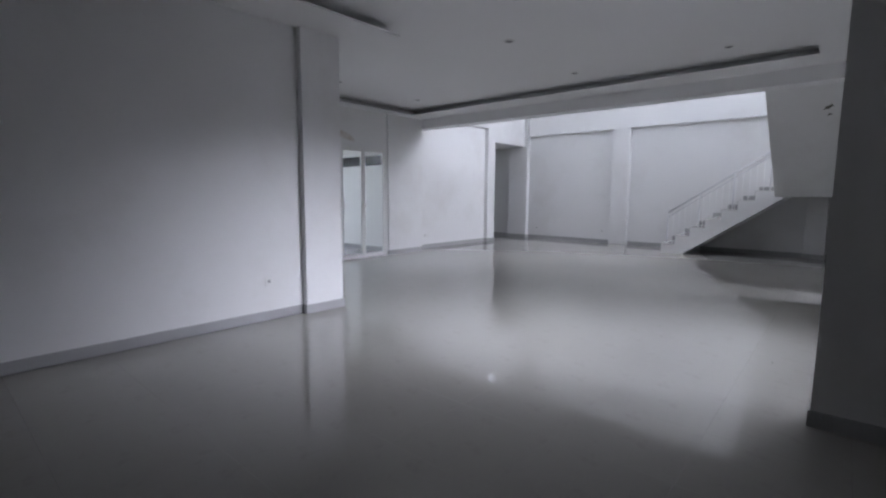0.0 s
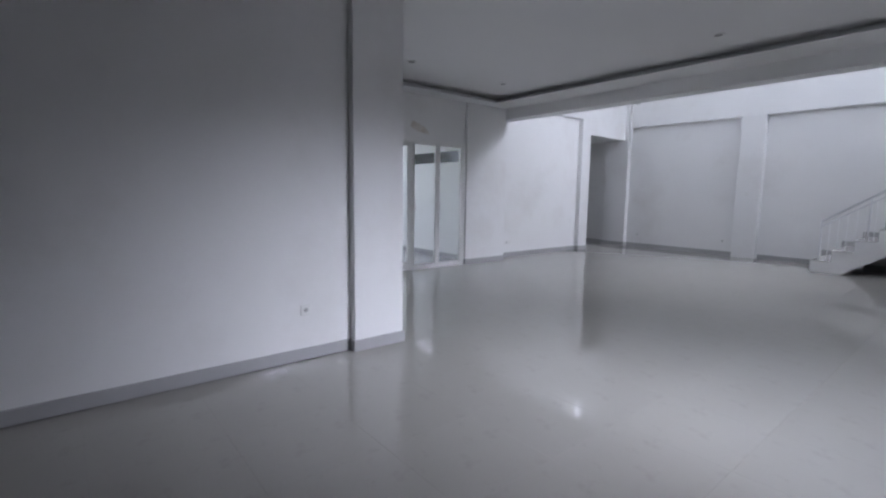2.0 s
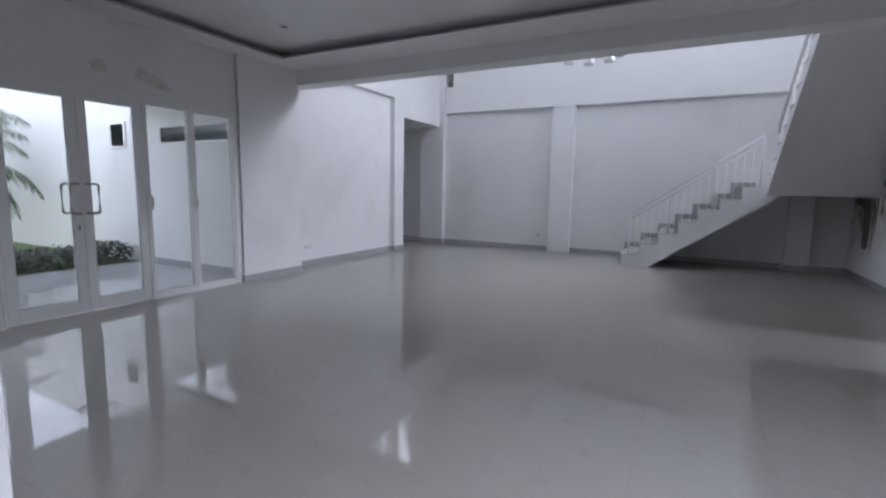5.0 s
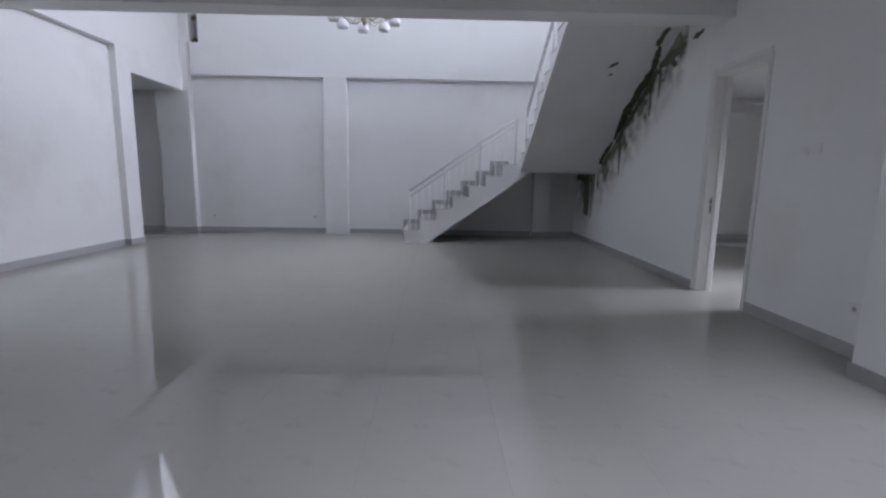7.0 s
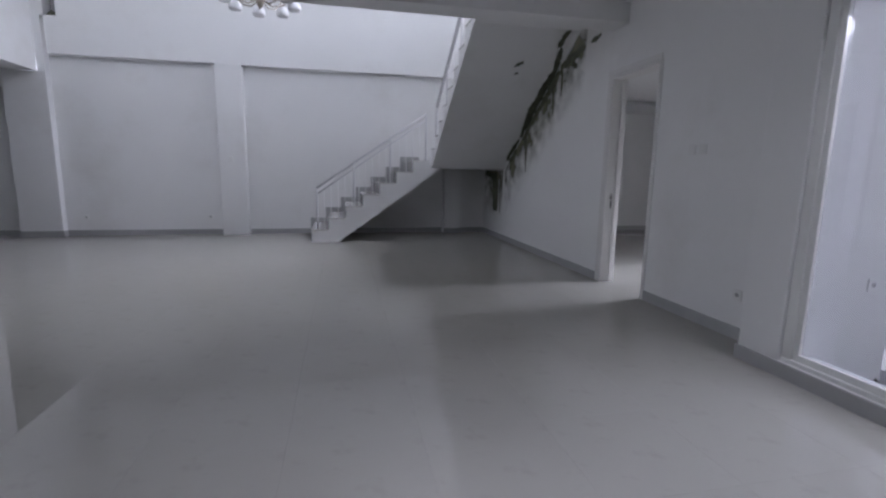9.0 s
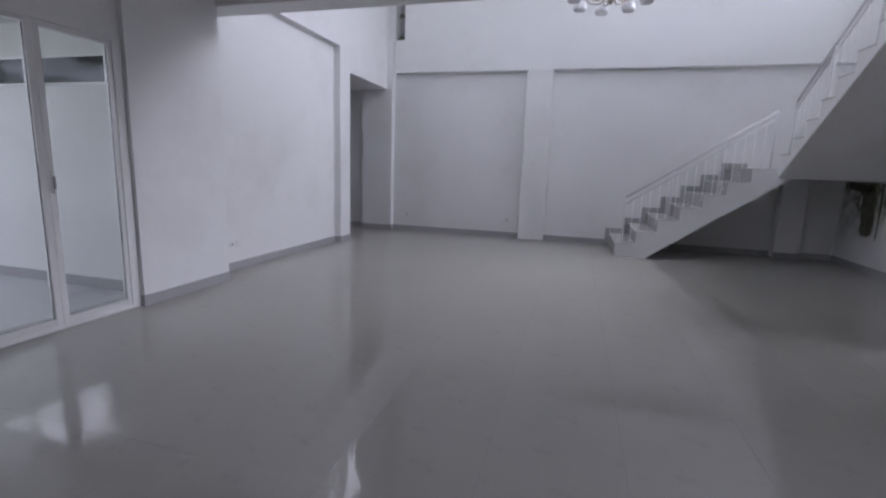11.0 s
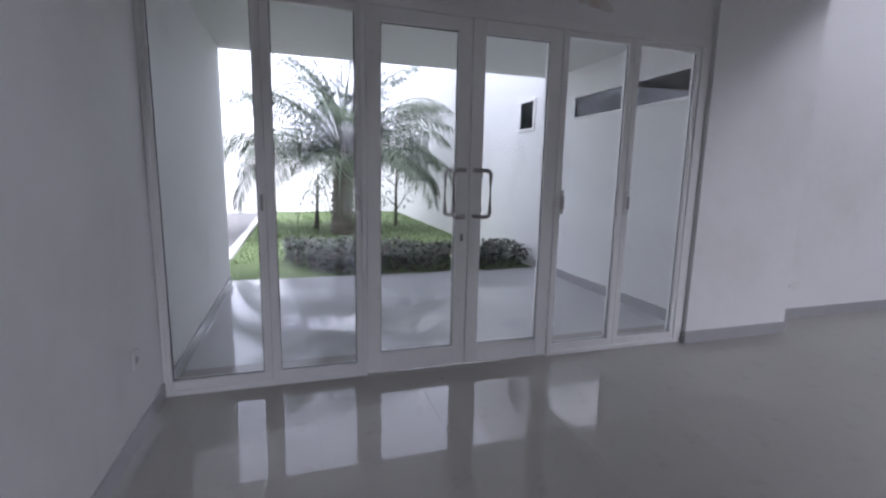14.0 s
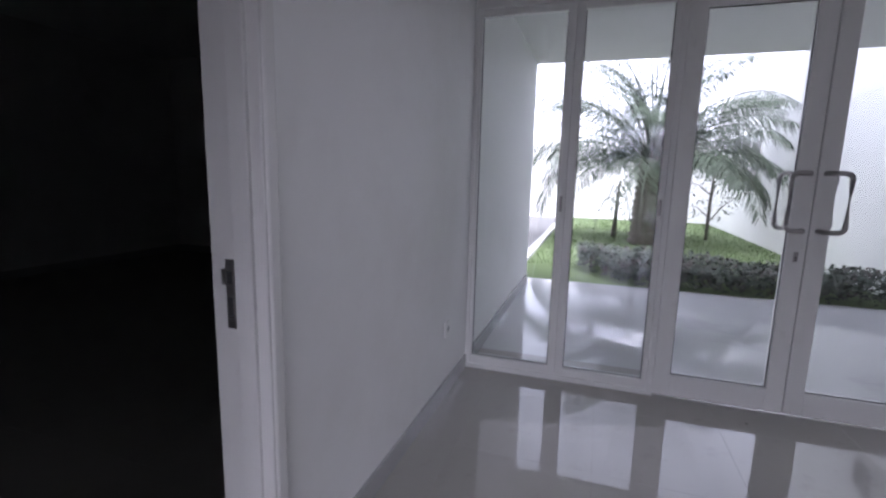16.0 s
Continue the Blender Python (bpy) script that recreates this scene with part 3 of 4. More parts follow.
def lettering(text, y, z, size, parent):
    cu = bpy.data.curves.new("lettering", "FONT")
    cu.body, cu.size, cu.extrude, cu.offset = text, size, 0.0035, 0.001
    tmp = bpy.data.objects.new("lettering_tmp", cu)
    scene.collection.objects.link(tmp)
    bpy.context.view_layer.update()
    me = bpy.data.meshes.new_from_object(tmp)
    bpy.data.objects.remove(tmp)
    me.materials.clear()
    me.materials.append(INK)
    ob = new("lettering", me)
    ob.matrix_world = pose(-0.675, y, z, 90, 0, 90)
    ob.parent = parent
    return tagged(ob, "dark painted letters and figures")


lettering("FORSALE", 6.20, 1.795, 0.082, sheet)
lettering("08569739", 6.19, 1.715, 0.086, sheet)
lettering("1633", 6.24, 1.635, 0.092, sheet)
for y, z in ((6.635, 1.85), (6.645, 1.67), (6.64, 1.88), (6.35, 1.60)):
    part("tape", soft_box(-0.6795, y - 0.03, z - 0.012, -0.6775, y + 0.02, z + 0.012, 0.0006), PAPER, sheet, "strip of clear tape")

# ---------------------------------------------------------------- high windows
for y0, y1 in ((11.43, 11.77), (12.12, 12.46), (12.81, 13.15)):
    hw = thing("slit_window", "narrow high window in the west wall", "window", "slit windows")
    part("window_frame", boxes((-8.36, y0, 3.9, -8.30, y0 + 0.03, 5.0), (-8.36, y1 - 0.03, 3.9, -8.30, y1, 5.0), (-8.36, y0 + 0.03, 3.9, -8.30, y1 - 0.03, 3.93), (-8.36, y0 + 0.03, 4.97, -8.30, y1 - 0.03, 5.0)), FRAME, hw)
    part("pane", boxes((-8.332, y0 + 0.03, 3.93, -8.328, y1 - 0.03, 4.97)), PANE, hw).visible_shadow = False
high = thing("high_window", "wide high window over the stair", "window")
for y0, y1 in ((11.6, 11.66), (12.44, 12.50), (13.30, 13.36), (14.14, 14.2)):
    part("mullion", boxes((-0.40, y0, 4.46, -0.34, y1, 5.74)), FRAME, high)
part("sill", boxes((-0.40, 11.6, 4.40, -0.34, 14.2, 4.46)), FRAME, high)
part("head", boxes((-0.40, 11.6, 5.74, -0.34, 14.2, 5.80)), FRAME, high)
for y0, y1 in ((11.66, 12.44), (12.50, 13.30), (13.36, 14.14)):
    part("pane", boxes((-0.332, y0, 4.46, -0.328, y1, 5.74)), PANE, high).visible_shadow = False

# Unseen window added above the beam, so the far wall is lit frontally.
gallery = thing("added_gallery_window", "wide high window above the beam, out of view, added to let in light", "window")
for x in (-6.5, -5.05, -3.6, -2.16):
    part("mullion", boxes((x, 9.80, 4.16, x + 0.06, 9.86, 5.34)), FRAME, gallery)
part("sill", boxes((-6.5, 9.80, 4.10, -2.1, 9.86, 4.16)), FRAME, gallery)
part("head", boxes((-6.5, 9.80, 5.34, -2.1, 9.86, 5.40)), FRAME, gallery)
for x0, x1 in ((-6.44, -5.05), (-4.99, -3.6), (-3.54, -2.16)):
    part("pane", boxes((x0, 9.828, 4.16, x1, 9.832, 5.34)), PANE, gallery).visible_shadow = False

# ---------------------------------------------------------------- staircase
RISE, RUN, X0, YF = 0.2, 0.29, -3.86, 13.35
stair = thing("staircase", "white concrete staircase with pale tiled steps, turning at a landing", "staircase")
prof = [(X0, 0.0)]
for i in range(7):
    prof += [(X0 + RUN * i, RISE * (i + 1)), (X0 + RUN * (i + 1) if i < 6 else EAST_X - 0.001, RISE * (i + 1))]
prof += [(EAST_X - 0.001, 1.285), (-1.61, 1.285), (-3.41, 0.0)]
part("lower_flight", extruded(prof, "y", YF, NORTH_Y - 0.002), WALL, stair)
RUN2, X1 = 0.31, -1.80
prof = [(YF, 1.286)]
for i in range(9):
    prof += [(YF - RUN2 * i, 1.4 + RISE * (i + 1)), (YF - RUN2 * (i + 1) if i < 8 else 10.042, 1.4 + RISE * (i + 1))]
prof += [(10.042, 2.95), (10.80, 2.95)]
part("upper_flight", extruded(prof, "x", X1, EAST_X - 0.002), WALL, stair)
for i in range(7):
    x = X0 + RUN * i
    x2 = x + RUN if i < 6 else -1.83
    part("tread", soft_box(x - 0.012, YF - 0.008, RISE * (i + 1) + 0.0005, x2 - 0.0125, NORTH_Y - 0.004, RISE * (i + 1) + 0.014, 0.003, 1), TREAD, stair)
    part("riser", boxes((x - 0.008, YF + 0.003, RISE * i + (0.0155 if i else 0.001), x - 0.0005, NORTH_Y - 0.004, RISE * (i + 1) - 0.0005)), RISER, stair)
    s = part("stepped_skirting", boxes((x, NORTH_Y - 0.014, RISE * (i + 1) + 0.0145, x2 - 0.001, NORTH_Y - 0.0045, RISE * (i + 1) + 0.105), (x - 0.085, NORTH_Y - 0.014, RISE * i + (0.106 if i else 0.001), x - 0.009, NORTH_Y - 0.0045, RISE * (i + 1) + 0.105)), SKIRT, stair, "grey stepped tile skirting")
for i in range(9):
    y = YF - RUN2 * i
    part("tread", soft_box(X1 - 0.008, y - RUN2 + 0.0125, 1.4 + RISE * (i + 1) + 0.0005, EAST_X - 0.004, y + 0.012, 1.4 + RISE * (i + 1) + 0.014, 0.003, 1), TREAD, stair)


def railing(name, origin, step, count, first, post_steps):
    """A painted railing up a flight: posts, thin balusters, a handrail and a rail below it. step: the vector of one tread."""
    r = thing(name, "white painted steel stair railing with slim balusters", "railing")
    o, s = Vector(origin), Vector(step)
    up = Vector((0, 0, 1))
    a, b = o + s * first, o + s * count
    part("handrail", tube([a + up * 0.80, b + up * 0.80], 0.019, 10), RAILP, r, "grey-white round handrail")
    part("lower_rail", tube([a + up * 0.70, b + up * 0.70], 0.012, 8), RAILP, r)
    for k in post_steps:
        p = o + s * k
        part("post", tube([(p.x, p.y, p.z - 0.14), (p.x, p.y, p.z + 0.785)], 0.016, 8), RAILP, r)
    n = int((count - first) * 2.5)
    for i in range(1, n):
        k = first + (count - first) * i / n
        if min(abs(k - q) for q in post_steps) > 0.1:
            p = o + s * k
            foot = o.z + s.z * math.floor(k + 0.5) + 0.014
            part("baluster", tube([(p.x, p.y, foot), (p.x, p.y, p.z + 0.695)], 0.005, 6), BALP, r)
    return r


railing("stair_railing", (X0 + 0.10, YF + 0.06, 0.115), (RUN, 0, RISE), 6.45, 0.0, (0.0, 2.15, 4.3, 6.45))
railing("stair_railing", (X1 + 0.06, YF - 0.10, 1.515), (0, -RUN2, RISE), 8.0, 0.0, (0.0, 2.6, 5.3, 8.0))

# ---------------------------------------------------------------- sockets and switches
def socket(place, normal, kind="socket"):
    """A wall plate facing along normal (a unit vector on x or y)."""
    nm = Vector(normal)
    side = Vector((-nm.y, nm.x, 0))
    label = {"socket": "white plastic wall socket with a round recess", "switch": "white plastic light switch plate"}[kind]
    s = thing("wall_" + kind, label, kind, "wall plates", place)
    turn = Matrix.Translation(place) @ Matrix((( side.x, 0, nm.x, 0), (side.y, 0, nm.y, 0), (0, 1, 0, 0), (0, 0, 0, 1)))

    def put(name, bm, mat, parent, lab=""):
        bmesh.ops.transform(bm, matrix=turn, verts=bm.verts[:])
        bmesh.ops.recalc_face_normals(bm, faces=bm.faces[:])
        return part(name, bm, mat, parent, lab)
    plate = put("plate", soft_box(-0.041, -0.041, 0.0005, 0.041, 0.041, 0.010, 0.004), PLASTIC, s)
    if kind == "socket":
        put("recess", lathe([(0.0215, 0.0), (0.0215, 0.0104), (0.019, 0.0104), (0.018, 0.004)], 20), PLASTIC, plate)
        put("well", lathe([(0.018, 0.0090), (0.018, 0.0108)], 20), WELL, plate, "grey round well")
        for dx in (-0.009, 0.009):
            put("pin_hole", lathe([(0.003, 0.0100), (0.003, 0.0112)], 8, (dx, 0, 0)), HOLE, plate)
    else:
        put("rocker", soft_box(-0.018, -0.026, 0.0102, 0.018, 0.026, 0.0145, 0.002), PLASTIC, plate)
    return s


socket((SIDE_X, 4.40, 0.395), (1, 0, 0))
socket((-7.66, 5.20, 0.385), (0, 1, 0))
socket((FIELD_X, 10.16, 0.31), (1, 0, 0))
socket((FIELD_X, 10.265, 0.31), (1, 0, 0), "switch")
socket((-7.77, NORTH_Y, 0.32), (0, -1, 0))
socket((-5.74, NORTH_Y, 0.325), (0, -1, 0))
socket((-5.30, NBEAM_Y + 0.002, 1.39), (0, -1, 0), "switch")
socket((EAST_X, 8.06, 0.335), (-1, 0, 0))
socket((EAST_X, 8.56, 1.43), (-1, 0, 0), "switch")
socket((EAST_X, 8.68, 1.43), (-1, 0, 0), "switch")
socket((-0.08, 7.443, 0.55), (0, -1, 0))


# ---------------------------------------------------------------- ceiling lamps
def downlight(x, y, z):
    d = thing("downlight", "small round recessed ceiling lamp, unlit", "downlight", "ceiling downlights", (x, y, z))
    part("rim", lathe([(0.062, -0.001), (0.066, -0.004), (0.064, -0.010), (0.050, -0.012), (0.046, -0.006)], 24, (x, y, z)), PLASTIC, d)
    part("reflector", lathe([(0.046, -0.003), (0.046, -0.0065), (0.030, -0.0075), (0.001, -0.0075)], 20, (x, y, z)), DARKSTEEL, d, "dull metal reflector")
    return d


for x, y in ((-3.84, 6.82), (-3.87, 8.62), (-1.93, 8.66), (-7.0, 8.56), (-6.97, 6.75), (-3.84, 5.0), (-1.93, 6.82)):
    downlight(x, y, TRAY)

# hanging lamp in the tall space
CX, CY, CZ = -4.30, 11.8, 3.22
lamp = thing("chandelier", "bronze chandelier with pale glass bowls, unlit", "chandelier", "", (CX, CY, TOP))
part("canopy", lathe([(0.02, -0.05), (0.06, -0.03), (0.07, 0.0)], 20, (CX, CY, TOP)), BRASS, lamp)
part("stem", tube([(CX, CY, TOP - 0.04), (CX, CY, CZ + 0.62)], 0.008, 8), BRASS, lamp)
part("hub", lathe([(0.004, -0.02), (0.03, 0.0), (0.05, 0.05), (0.03, 0.12), (0.018, 0.3), (0.05, 0.42), (0.03, 0.5), (0.01, 0.63)], 16, (CX, CY, CZ)), BRASS, lamp)
for k in range(8):
    a = 2 * math.pi * k / 8 + 0.2
    c, s = math.cos(a), math.sin(a)
    arm = part("arm", tube([(CX + c * r, CY + s * r, CZ + h) for r, h in ((0.03, 0.08), (0.14, 0.02), (0.27, 0.05), (0.37, 0.14), (0.40, 0.20))], 0.008, 8), BRASS, lamp)
    part("shade", lathe([(0.012, 0.0), (0.045, -0.01), (0.075, -0.045), (0.082, -0.10), (0.070, -0.125), (0.02, -0.13)], 16, (CX + c * 0.41, CY + s * 0.41, CZ + 0.13)), FROST, arm, "pale frosted glass bowl")


# ---------------------------------------------------------------- damp, holes and debris
def blotch(name, to_world, outline, mat, label, depth=0.003):
    """A thin crust of irregular outline on a surface: outline is (u, v) points, roughened, and to_world maps (u, v, height)."""
    rng = random.Random(len(outline) * 7 + int(abs(outline[0][0]) * 100))
    pts = []
    n = len(outline)
    for i in range(n):
        (u0, v0), (u1, v1) = outline[i], outline[(i + 1) % n]
        length = math.hypot(u1 - u0, v1 - v0)
        k = max(1, int(length / 0.022))
        for j in range(k):
            f = j / k
            amp = 0.011
            pts.append((u0 + (u1 - u0) * f + rng.uniform(-amp, amp), v0 + (v1 - v0) * f + rng.uniform(-amp, amp)))
    bm = bmesh.new()
    lo = [bm.verts.new(to_world(u, v, 0.0008)) for u, v in pts]
    hi = [bm.verts.new(to_world(u, v, depth)) for u, v in pts]
    bm.faces.new(hi)
    m = len(pts)
    for i in range(m):
        bm.faces.new((lo[i], lo[(i + 1) % m], hi[(i + 1) % m], hi[i]))
    bmesh.ops.triangulate(bm, faces=[f for f in bm.faces if len(f.verts) > 4])
    bmesh.ops.recalc_face_normals(bm, faces=bm.faces[:])
    return solid(name, bm, mat, label, "stain", "damp stains")


def on_east(u, v, h):
    return (EAST_X - h, u, v)


def under_stair(u, v, h):
    """u across (x), v along (y), hanging h under the sloping soffit."""
    return (u, v, 1.286 + (YF - v) * 0.6525 - h * 1.2)


SLOPE = 0.6525


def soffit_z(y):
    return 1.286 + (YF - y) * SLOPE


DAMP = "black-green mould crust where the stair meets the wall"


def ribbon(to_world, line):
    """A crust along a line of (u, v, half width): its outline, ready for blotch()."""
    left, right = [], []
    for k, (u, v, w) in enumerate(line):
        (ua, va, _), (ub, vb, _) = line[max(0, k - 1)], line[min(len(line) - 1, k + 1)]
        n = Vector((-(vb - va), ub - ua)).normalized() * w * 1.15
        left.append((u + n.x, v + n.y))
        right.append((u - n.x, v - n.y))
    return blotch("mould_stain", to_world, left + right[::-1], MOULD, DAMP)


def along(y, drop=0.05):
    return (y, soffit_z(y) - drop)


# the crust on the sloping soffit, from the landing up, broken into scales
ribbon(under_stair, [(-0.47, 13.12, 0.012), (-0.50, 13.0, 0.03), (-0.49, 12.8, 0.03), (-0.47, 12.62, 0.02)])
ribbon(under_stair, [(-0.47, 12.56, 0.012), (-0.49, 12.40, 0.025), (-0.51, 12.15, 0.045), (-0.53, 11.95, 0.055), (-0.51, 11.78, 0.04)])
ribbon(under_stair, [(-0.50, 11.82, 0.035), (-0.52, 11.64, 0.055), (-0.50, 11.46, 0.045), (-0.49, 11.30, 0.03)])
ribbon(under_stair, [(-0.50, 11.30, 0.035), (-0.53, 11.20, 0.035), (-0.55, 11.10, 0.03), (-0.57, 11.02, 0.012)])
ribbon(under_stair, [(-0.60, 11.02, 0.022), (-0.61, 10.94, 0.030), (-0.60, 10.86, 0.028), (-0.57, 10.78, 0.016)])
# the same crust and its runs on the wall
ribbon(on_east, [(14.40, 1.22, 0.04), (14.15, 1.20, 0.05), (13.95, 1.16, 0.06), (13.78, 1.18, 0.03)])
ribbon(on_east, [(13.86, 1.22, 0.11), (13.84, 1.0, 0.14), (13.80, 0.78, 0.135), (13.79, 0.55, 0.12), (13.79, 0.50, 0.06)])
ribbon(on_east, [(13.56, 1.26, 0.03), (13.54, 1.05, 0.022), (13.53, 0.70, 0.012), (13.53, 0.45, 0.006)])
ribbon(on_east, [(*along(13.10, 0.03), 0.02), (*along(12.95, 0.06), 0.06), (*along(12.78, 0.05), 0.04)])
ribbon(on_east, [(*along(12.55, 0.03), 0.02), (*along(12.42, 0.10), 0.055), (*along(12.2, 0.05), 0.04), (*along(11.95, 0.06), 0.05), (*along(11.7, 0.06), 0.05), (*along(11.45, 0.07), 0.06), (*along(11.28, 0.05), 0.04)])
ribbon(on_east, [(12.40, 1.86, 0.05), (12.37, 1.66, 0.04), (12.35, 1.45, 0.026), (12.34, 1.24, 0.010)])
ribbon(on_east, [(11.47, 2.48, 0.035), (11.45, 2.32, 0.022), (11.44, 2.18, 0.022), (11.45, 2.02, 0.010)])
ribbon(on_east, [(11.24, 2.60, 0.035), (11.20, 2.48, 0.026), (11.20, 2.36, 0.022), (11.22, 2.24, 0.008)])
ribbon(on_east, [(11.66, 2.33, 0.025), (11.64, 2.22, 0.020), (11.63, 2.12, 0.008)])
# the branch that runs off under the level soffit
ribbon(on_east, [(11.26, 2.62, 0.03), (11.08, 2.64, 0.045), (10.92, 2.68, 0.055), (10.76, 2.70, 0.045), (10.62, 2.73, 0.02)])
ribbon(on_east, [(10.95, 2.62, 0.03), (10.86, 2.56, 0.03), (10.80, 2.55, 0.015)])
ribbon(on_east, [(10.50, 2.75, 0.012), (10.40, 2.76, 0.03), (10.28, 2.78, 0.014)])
for line in ([(-1.08, 11.33, 0.01), (-1.03, 11.28, 0.022), (-0.98, 11.25, 0.018)], [(-1.04, 11.44, 0.006), (-0.99, 11.41, 0.011)]):
    ob = ribbon(under_stair, line)
    ob.name = "soffit_hole"
    tagged(ob, "broken dark patch in the stair soffit", "hole")


def halo(to_world, line, reach):
    """A fading damp sheet hanging down from a line of (u, v)."""
    bm = bmesh.new()
    uv = bm.loops.layers.uv.new("run")
    cols = [[(bm.verts.new(to_world(u, v - reach * k / 6, 0.0006)), (i / (len(line) - 1), k / 6)) for k in range(7)] for i, (u, v) in enumerate(line)]
    for a, b in zip(cols, cols[1:]):
        for k in range(6):
            q = (a[k], b[k], b[k + 1], a[k + 1])
            f = bm.faces.new([p[0] for p in q])
            for loop, p in zip(f.loops, q):
                loop[uv].uv = p[1]
    return solid("damp_stain", bm, DAMPM, "faint yellow-green damp below the mould", "stain", "damp stains")


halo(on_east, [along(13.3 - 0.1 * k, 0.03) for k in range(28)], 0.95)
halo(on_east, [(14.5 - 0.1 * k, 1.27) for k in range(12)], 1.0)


def on_glazed(u, v, h):
    return (GLASS_X + h, u, v)


blotch("rust_stain", on_glazed, [(7.52, 2.40), (7.58, 2.50), (7.70, 2.46), (7.85, 2.40), (7.92, 2.30), (7.75, 2.32), (7.6, 2.36)], RUST, "brown damp stain over the glass doors", 0.002)
blotch("rust_stain", on_glazed, [(7.10, 2.44), (7.18, 2.50), (7.27, 2.46), (7.24, 2.38), (7.14, 2.38)], RUST, "brown damp stain over the glass doors", 0.002)

# open chase high in the far wall
chase = thing("pipe_chase", "open dirty pipe chase high in the far wall", "pipe", "", (-7.93, 14.6, 3.62))
part("rubble", tube([(-8.0, 14.52, 3.64), (-7.93, 14.50, 3.67), (-7.86, 14.52, 3.64)], [0.03, 0.05, 0.03], 7), MOULD, chase, "black rubble")
part("pipe", tube([(-7.95, 14.60, 3.62), (-7.95, 14.60, 5.85)], 0.035, 10), SKIRT, chase, "grey waste pipe")
part("bracket", boxes((-8.0, 14.56, 4.05, -7.88, 14.575, 4.12)), MOULD, chase)

# crumbs on the tiles
rng = random.Random(11)
for x, y in ((-1.05, 6.35), (-7.9, 6.75), (-2.1, 13.9), (-1.9, 6.5)):
    bm = bmesh.new()
    bmesh.ops.create_icosphere(bm, subdivisions=1, radius=0.006)
    for v in bm.verts:
        v.co = Vector((v.co.x * rng.uniform(0.6, 2.2) + x, v.co.y * rng.uniform(0.6, 1.6) + y, max(0.0, (v.co.z + 0.006) * 0.4)))
    solid("plaster_crumb", bm, DIRT, "small dark crumb of plaster on the tiles", "debris", "crumbs on the floor")

# ---------------------------------------------------------------- garden behind the glass front
structure("ground", boxes((-90, -90, -0.6, 90, 90, -0.27)), SOIL, "bare ground round the house", "ground")
structure("porch_floor", boxes((-11.0, 5.20, -0.2, -8.14, 9.07, -0.012)), CONC, "wet pale grey porch floor", "floor")
structure("porch_skirting", boxes((-11.0, 9.055, -0.012, -8.23, 9.07, 0.09), (-10.80, 5.20, -0.012, -8.23, 5.215, 0.09)), SKIRT, "grey tile skirting of the porch", "baseboard")
structure("porch_ceiling", boxes((-10.85, 5.06, 2.48, -8.23, 9.22, 2.9)), OUTER, "white porch ceiling", "ceiling")
structure("wall_garden_north", boxes((-10.24, 9.07, -0.3, -8.23, 9.22, 1.91), (-10.24, 9.07, 2.17, -8.23, 9.22, 3.4), (-8.5, 9.07, 1.91, -8.23, 9.22, 2.17), (-11.2, 9.07, -0.3, -10.24, 9.22, 3.4), (-11.66, 9.07, -0.3, -11.2, 9.22, 1.87), (-11.66, 9.07, 2.30, -11.2, 9.22, 3.4),
                                      (-16.5, 9.07, -0.3, -11.66, 9.22, 3.4), (-18.8, 9.07, -0.3, -16.5, 9.22, 1.0), (-18.8, 9.07, 2.32, -16.5, 9.22, 3.4), (-20.6, 9.07, -0.3, -18.8, 9.22, 3.4)), OUTER, "white rendered garden wall with small windows")
structure("wall_garden_back", boxes((-20.8, 2.9, -0.3, -20.6, 9.22, 2.35)), OUTER, "white rendered garden wall")
structure("wall_garden_lane", boxes((-20.6, 2.9, -0.3, -10.81, 3.05, 2.35)), OUTER, "white rendered garden wall")
structure("lane", boxes((-20.6, 3.05, -0.3, -10.81, 4.90, -0.05)), LANE, "wet paved side lane", "pavement")
structure("kerb", boxes((-20.6, 4.90, -0.3, -10.81, 5.02, 0.03)), KERB, "white kerb along the lawn", "kerb")
structure("lawn", boxes((-20.6, 5.02, -0.3, -11.0, 9.07, -0.02)), LAWN, "short green lawn", "grass")


def outer_window(x0, x1, z0, z1, bars, mat):
    w = thing("garden_window", "white framed window in the garden wall", "window", "windows of the garden wall", (x0, 9.07, z0))
    t = 0.018 if 1 < x1 - x0 < 2 else 0.035
    part("window_frame", boxes((x0, 9.045, z0, x0 + t, 9.12, z1), (x1 - t, 9.045, z0, x1, 9.12, z1), (x0 + t, 9.045, z0, x1 - t, 9.12, z0 + t), (x0 + t, 9.045, z1 - t, x1 - t, 9.12, z1)), FRAME, w)
    step = (x1 - x0) / (bars + 1)
    for k in range(bars):
        part("mullion", boxes((x0 + step * (k + 1) - 0.02, 9.055, z0 + t, x0 + step * (k + 1) + 0.02, 9.11, z1 - t)), FRAME, w)
    part("pane", boxes((x0 + t, 9.060, z0 + t, x1 - t, 9.064, z1 - t)), mat, w)
    # Near-black sheet in place of the shaded interior; no room is modelled there.
    part("blind", boxes((x0 + t, 9.068, z0 + t, x1 - t, 9.072, z1 - t)), HOLE, w, "near-black sheet standing for the unlit room behind the pane")
    return w


outer_window(-10.24, -8.50, 1.91, 2.17, 0, GREYPANE)
outer_window(-11.66, -11.2, 1.87, 2.30, 0, GREYPANE)
outer_window(-18.8, -16.5, 1.0, 2.32, 2, GREYPANE)


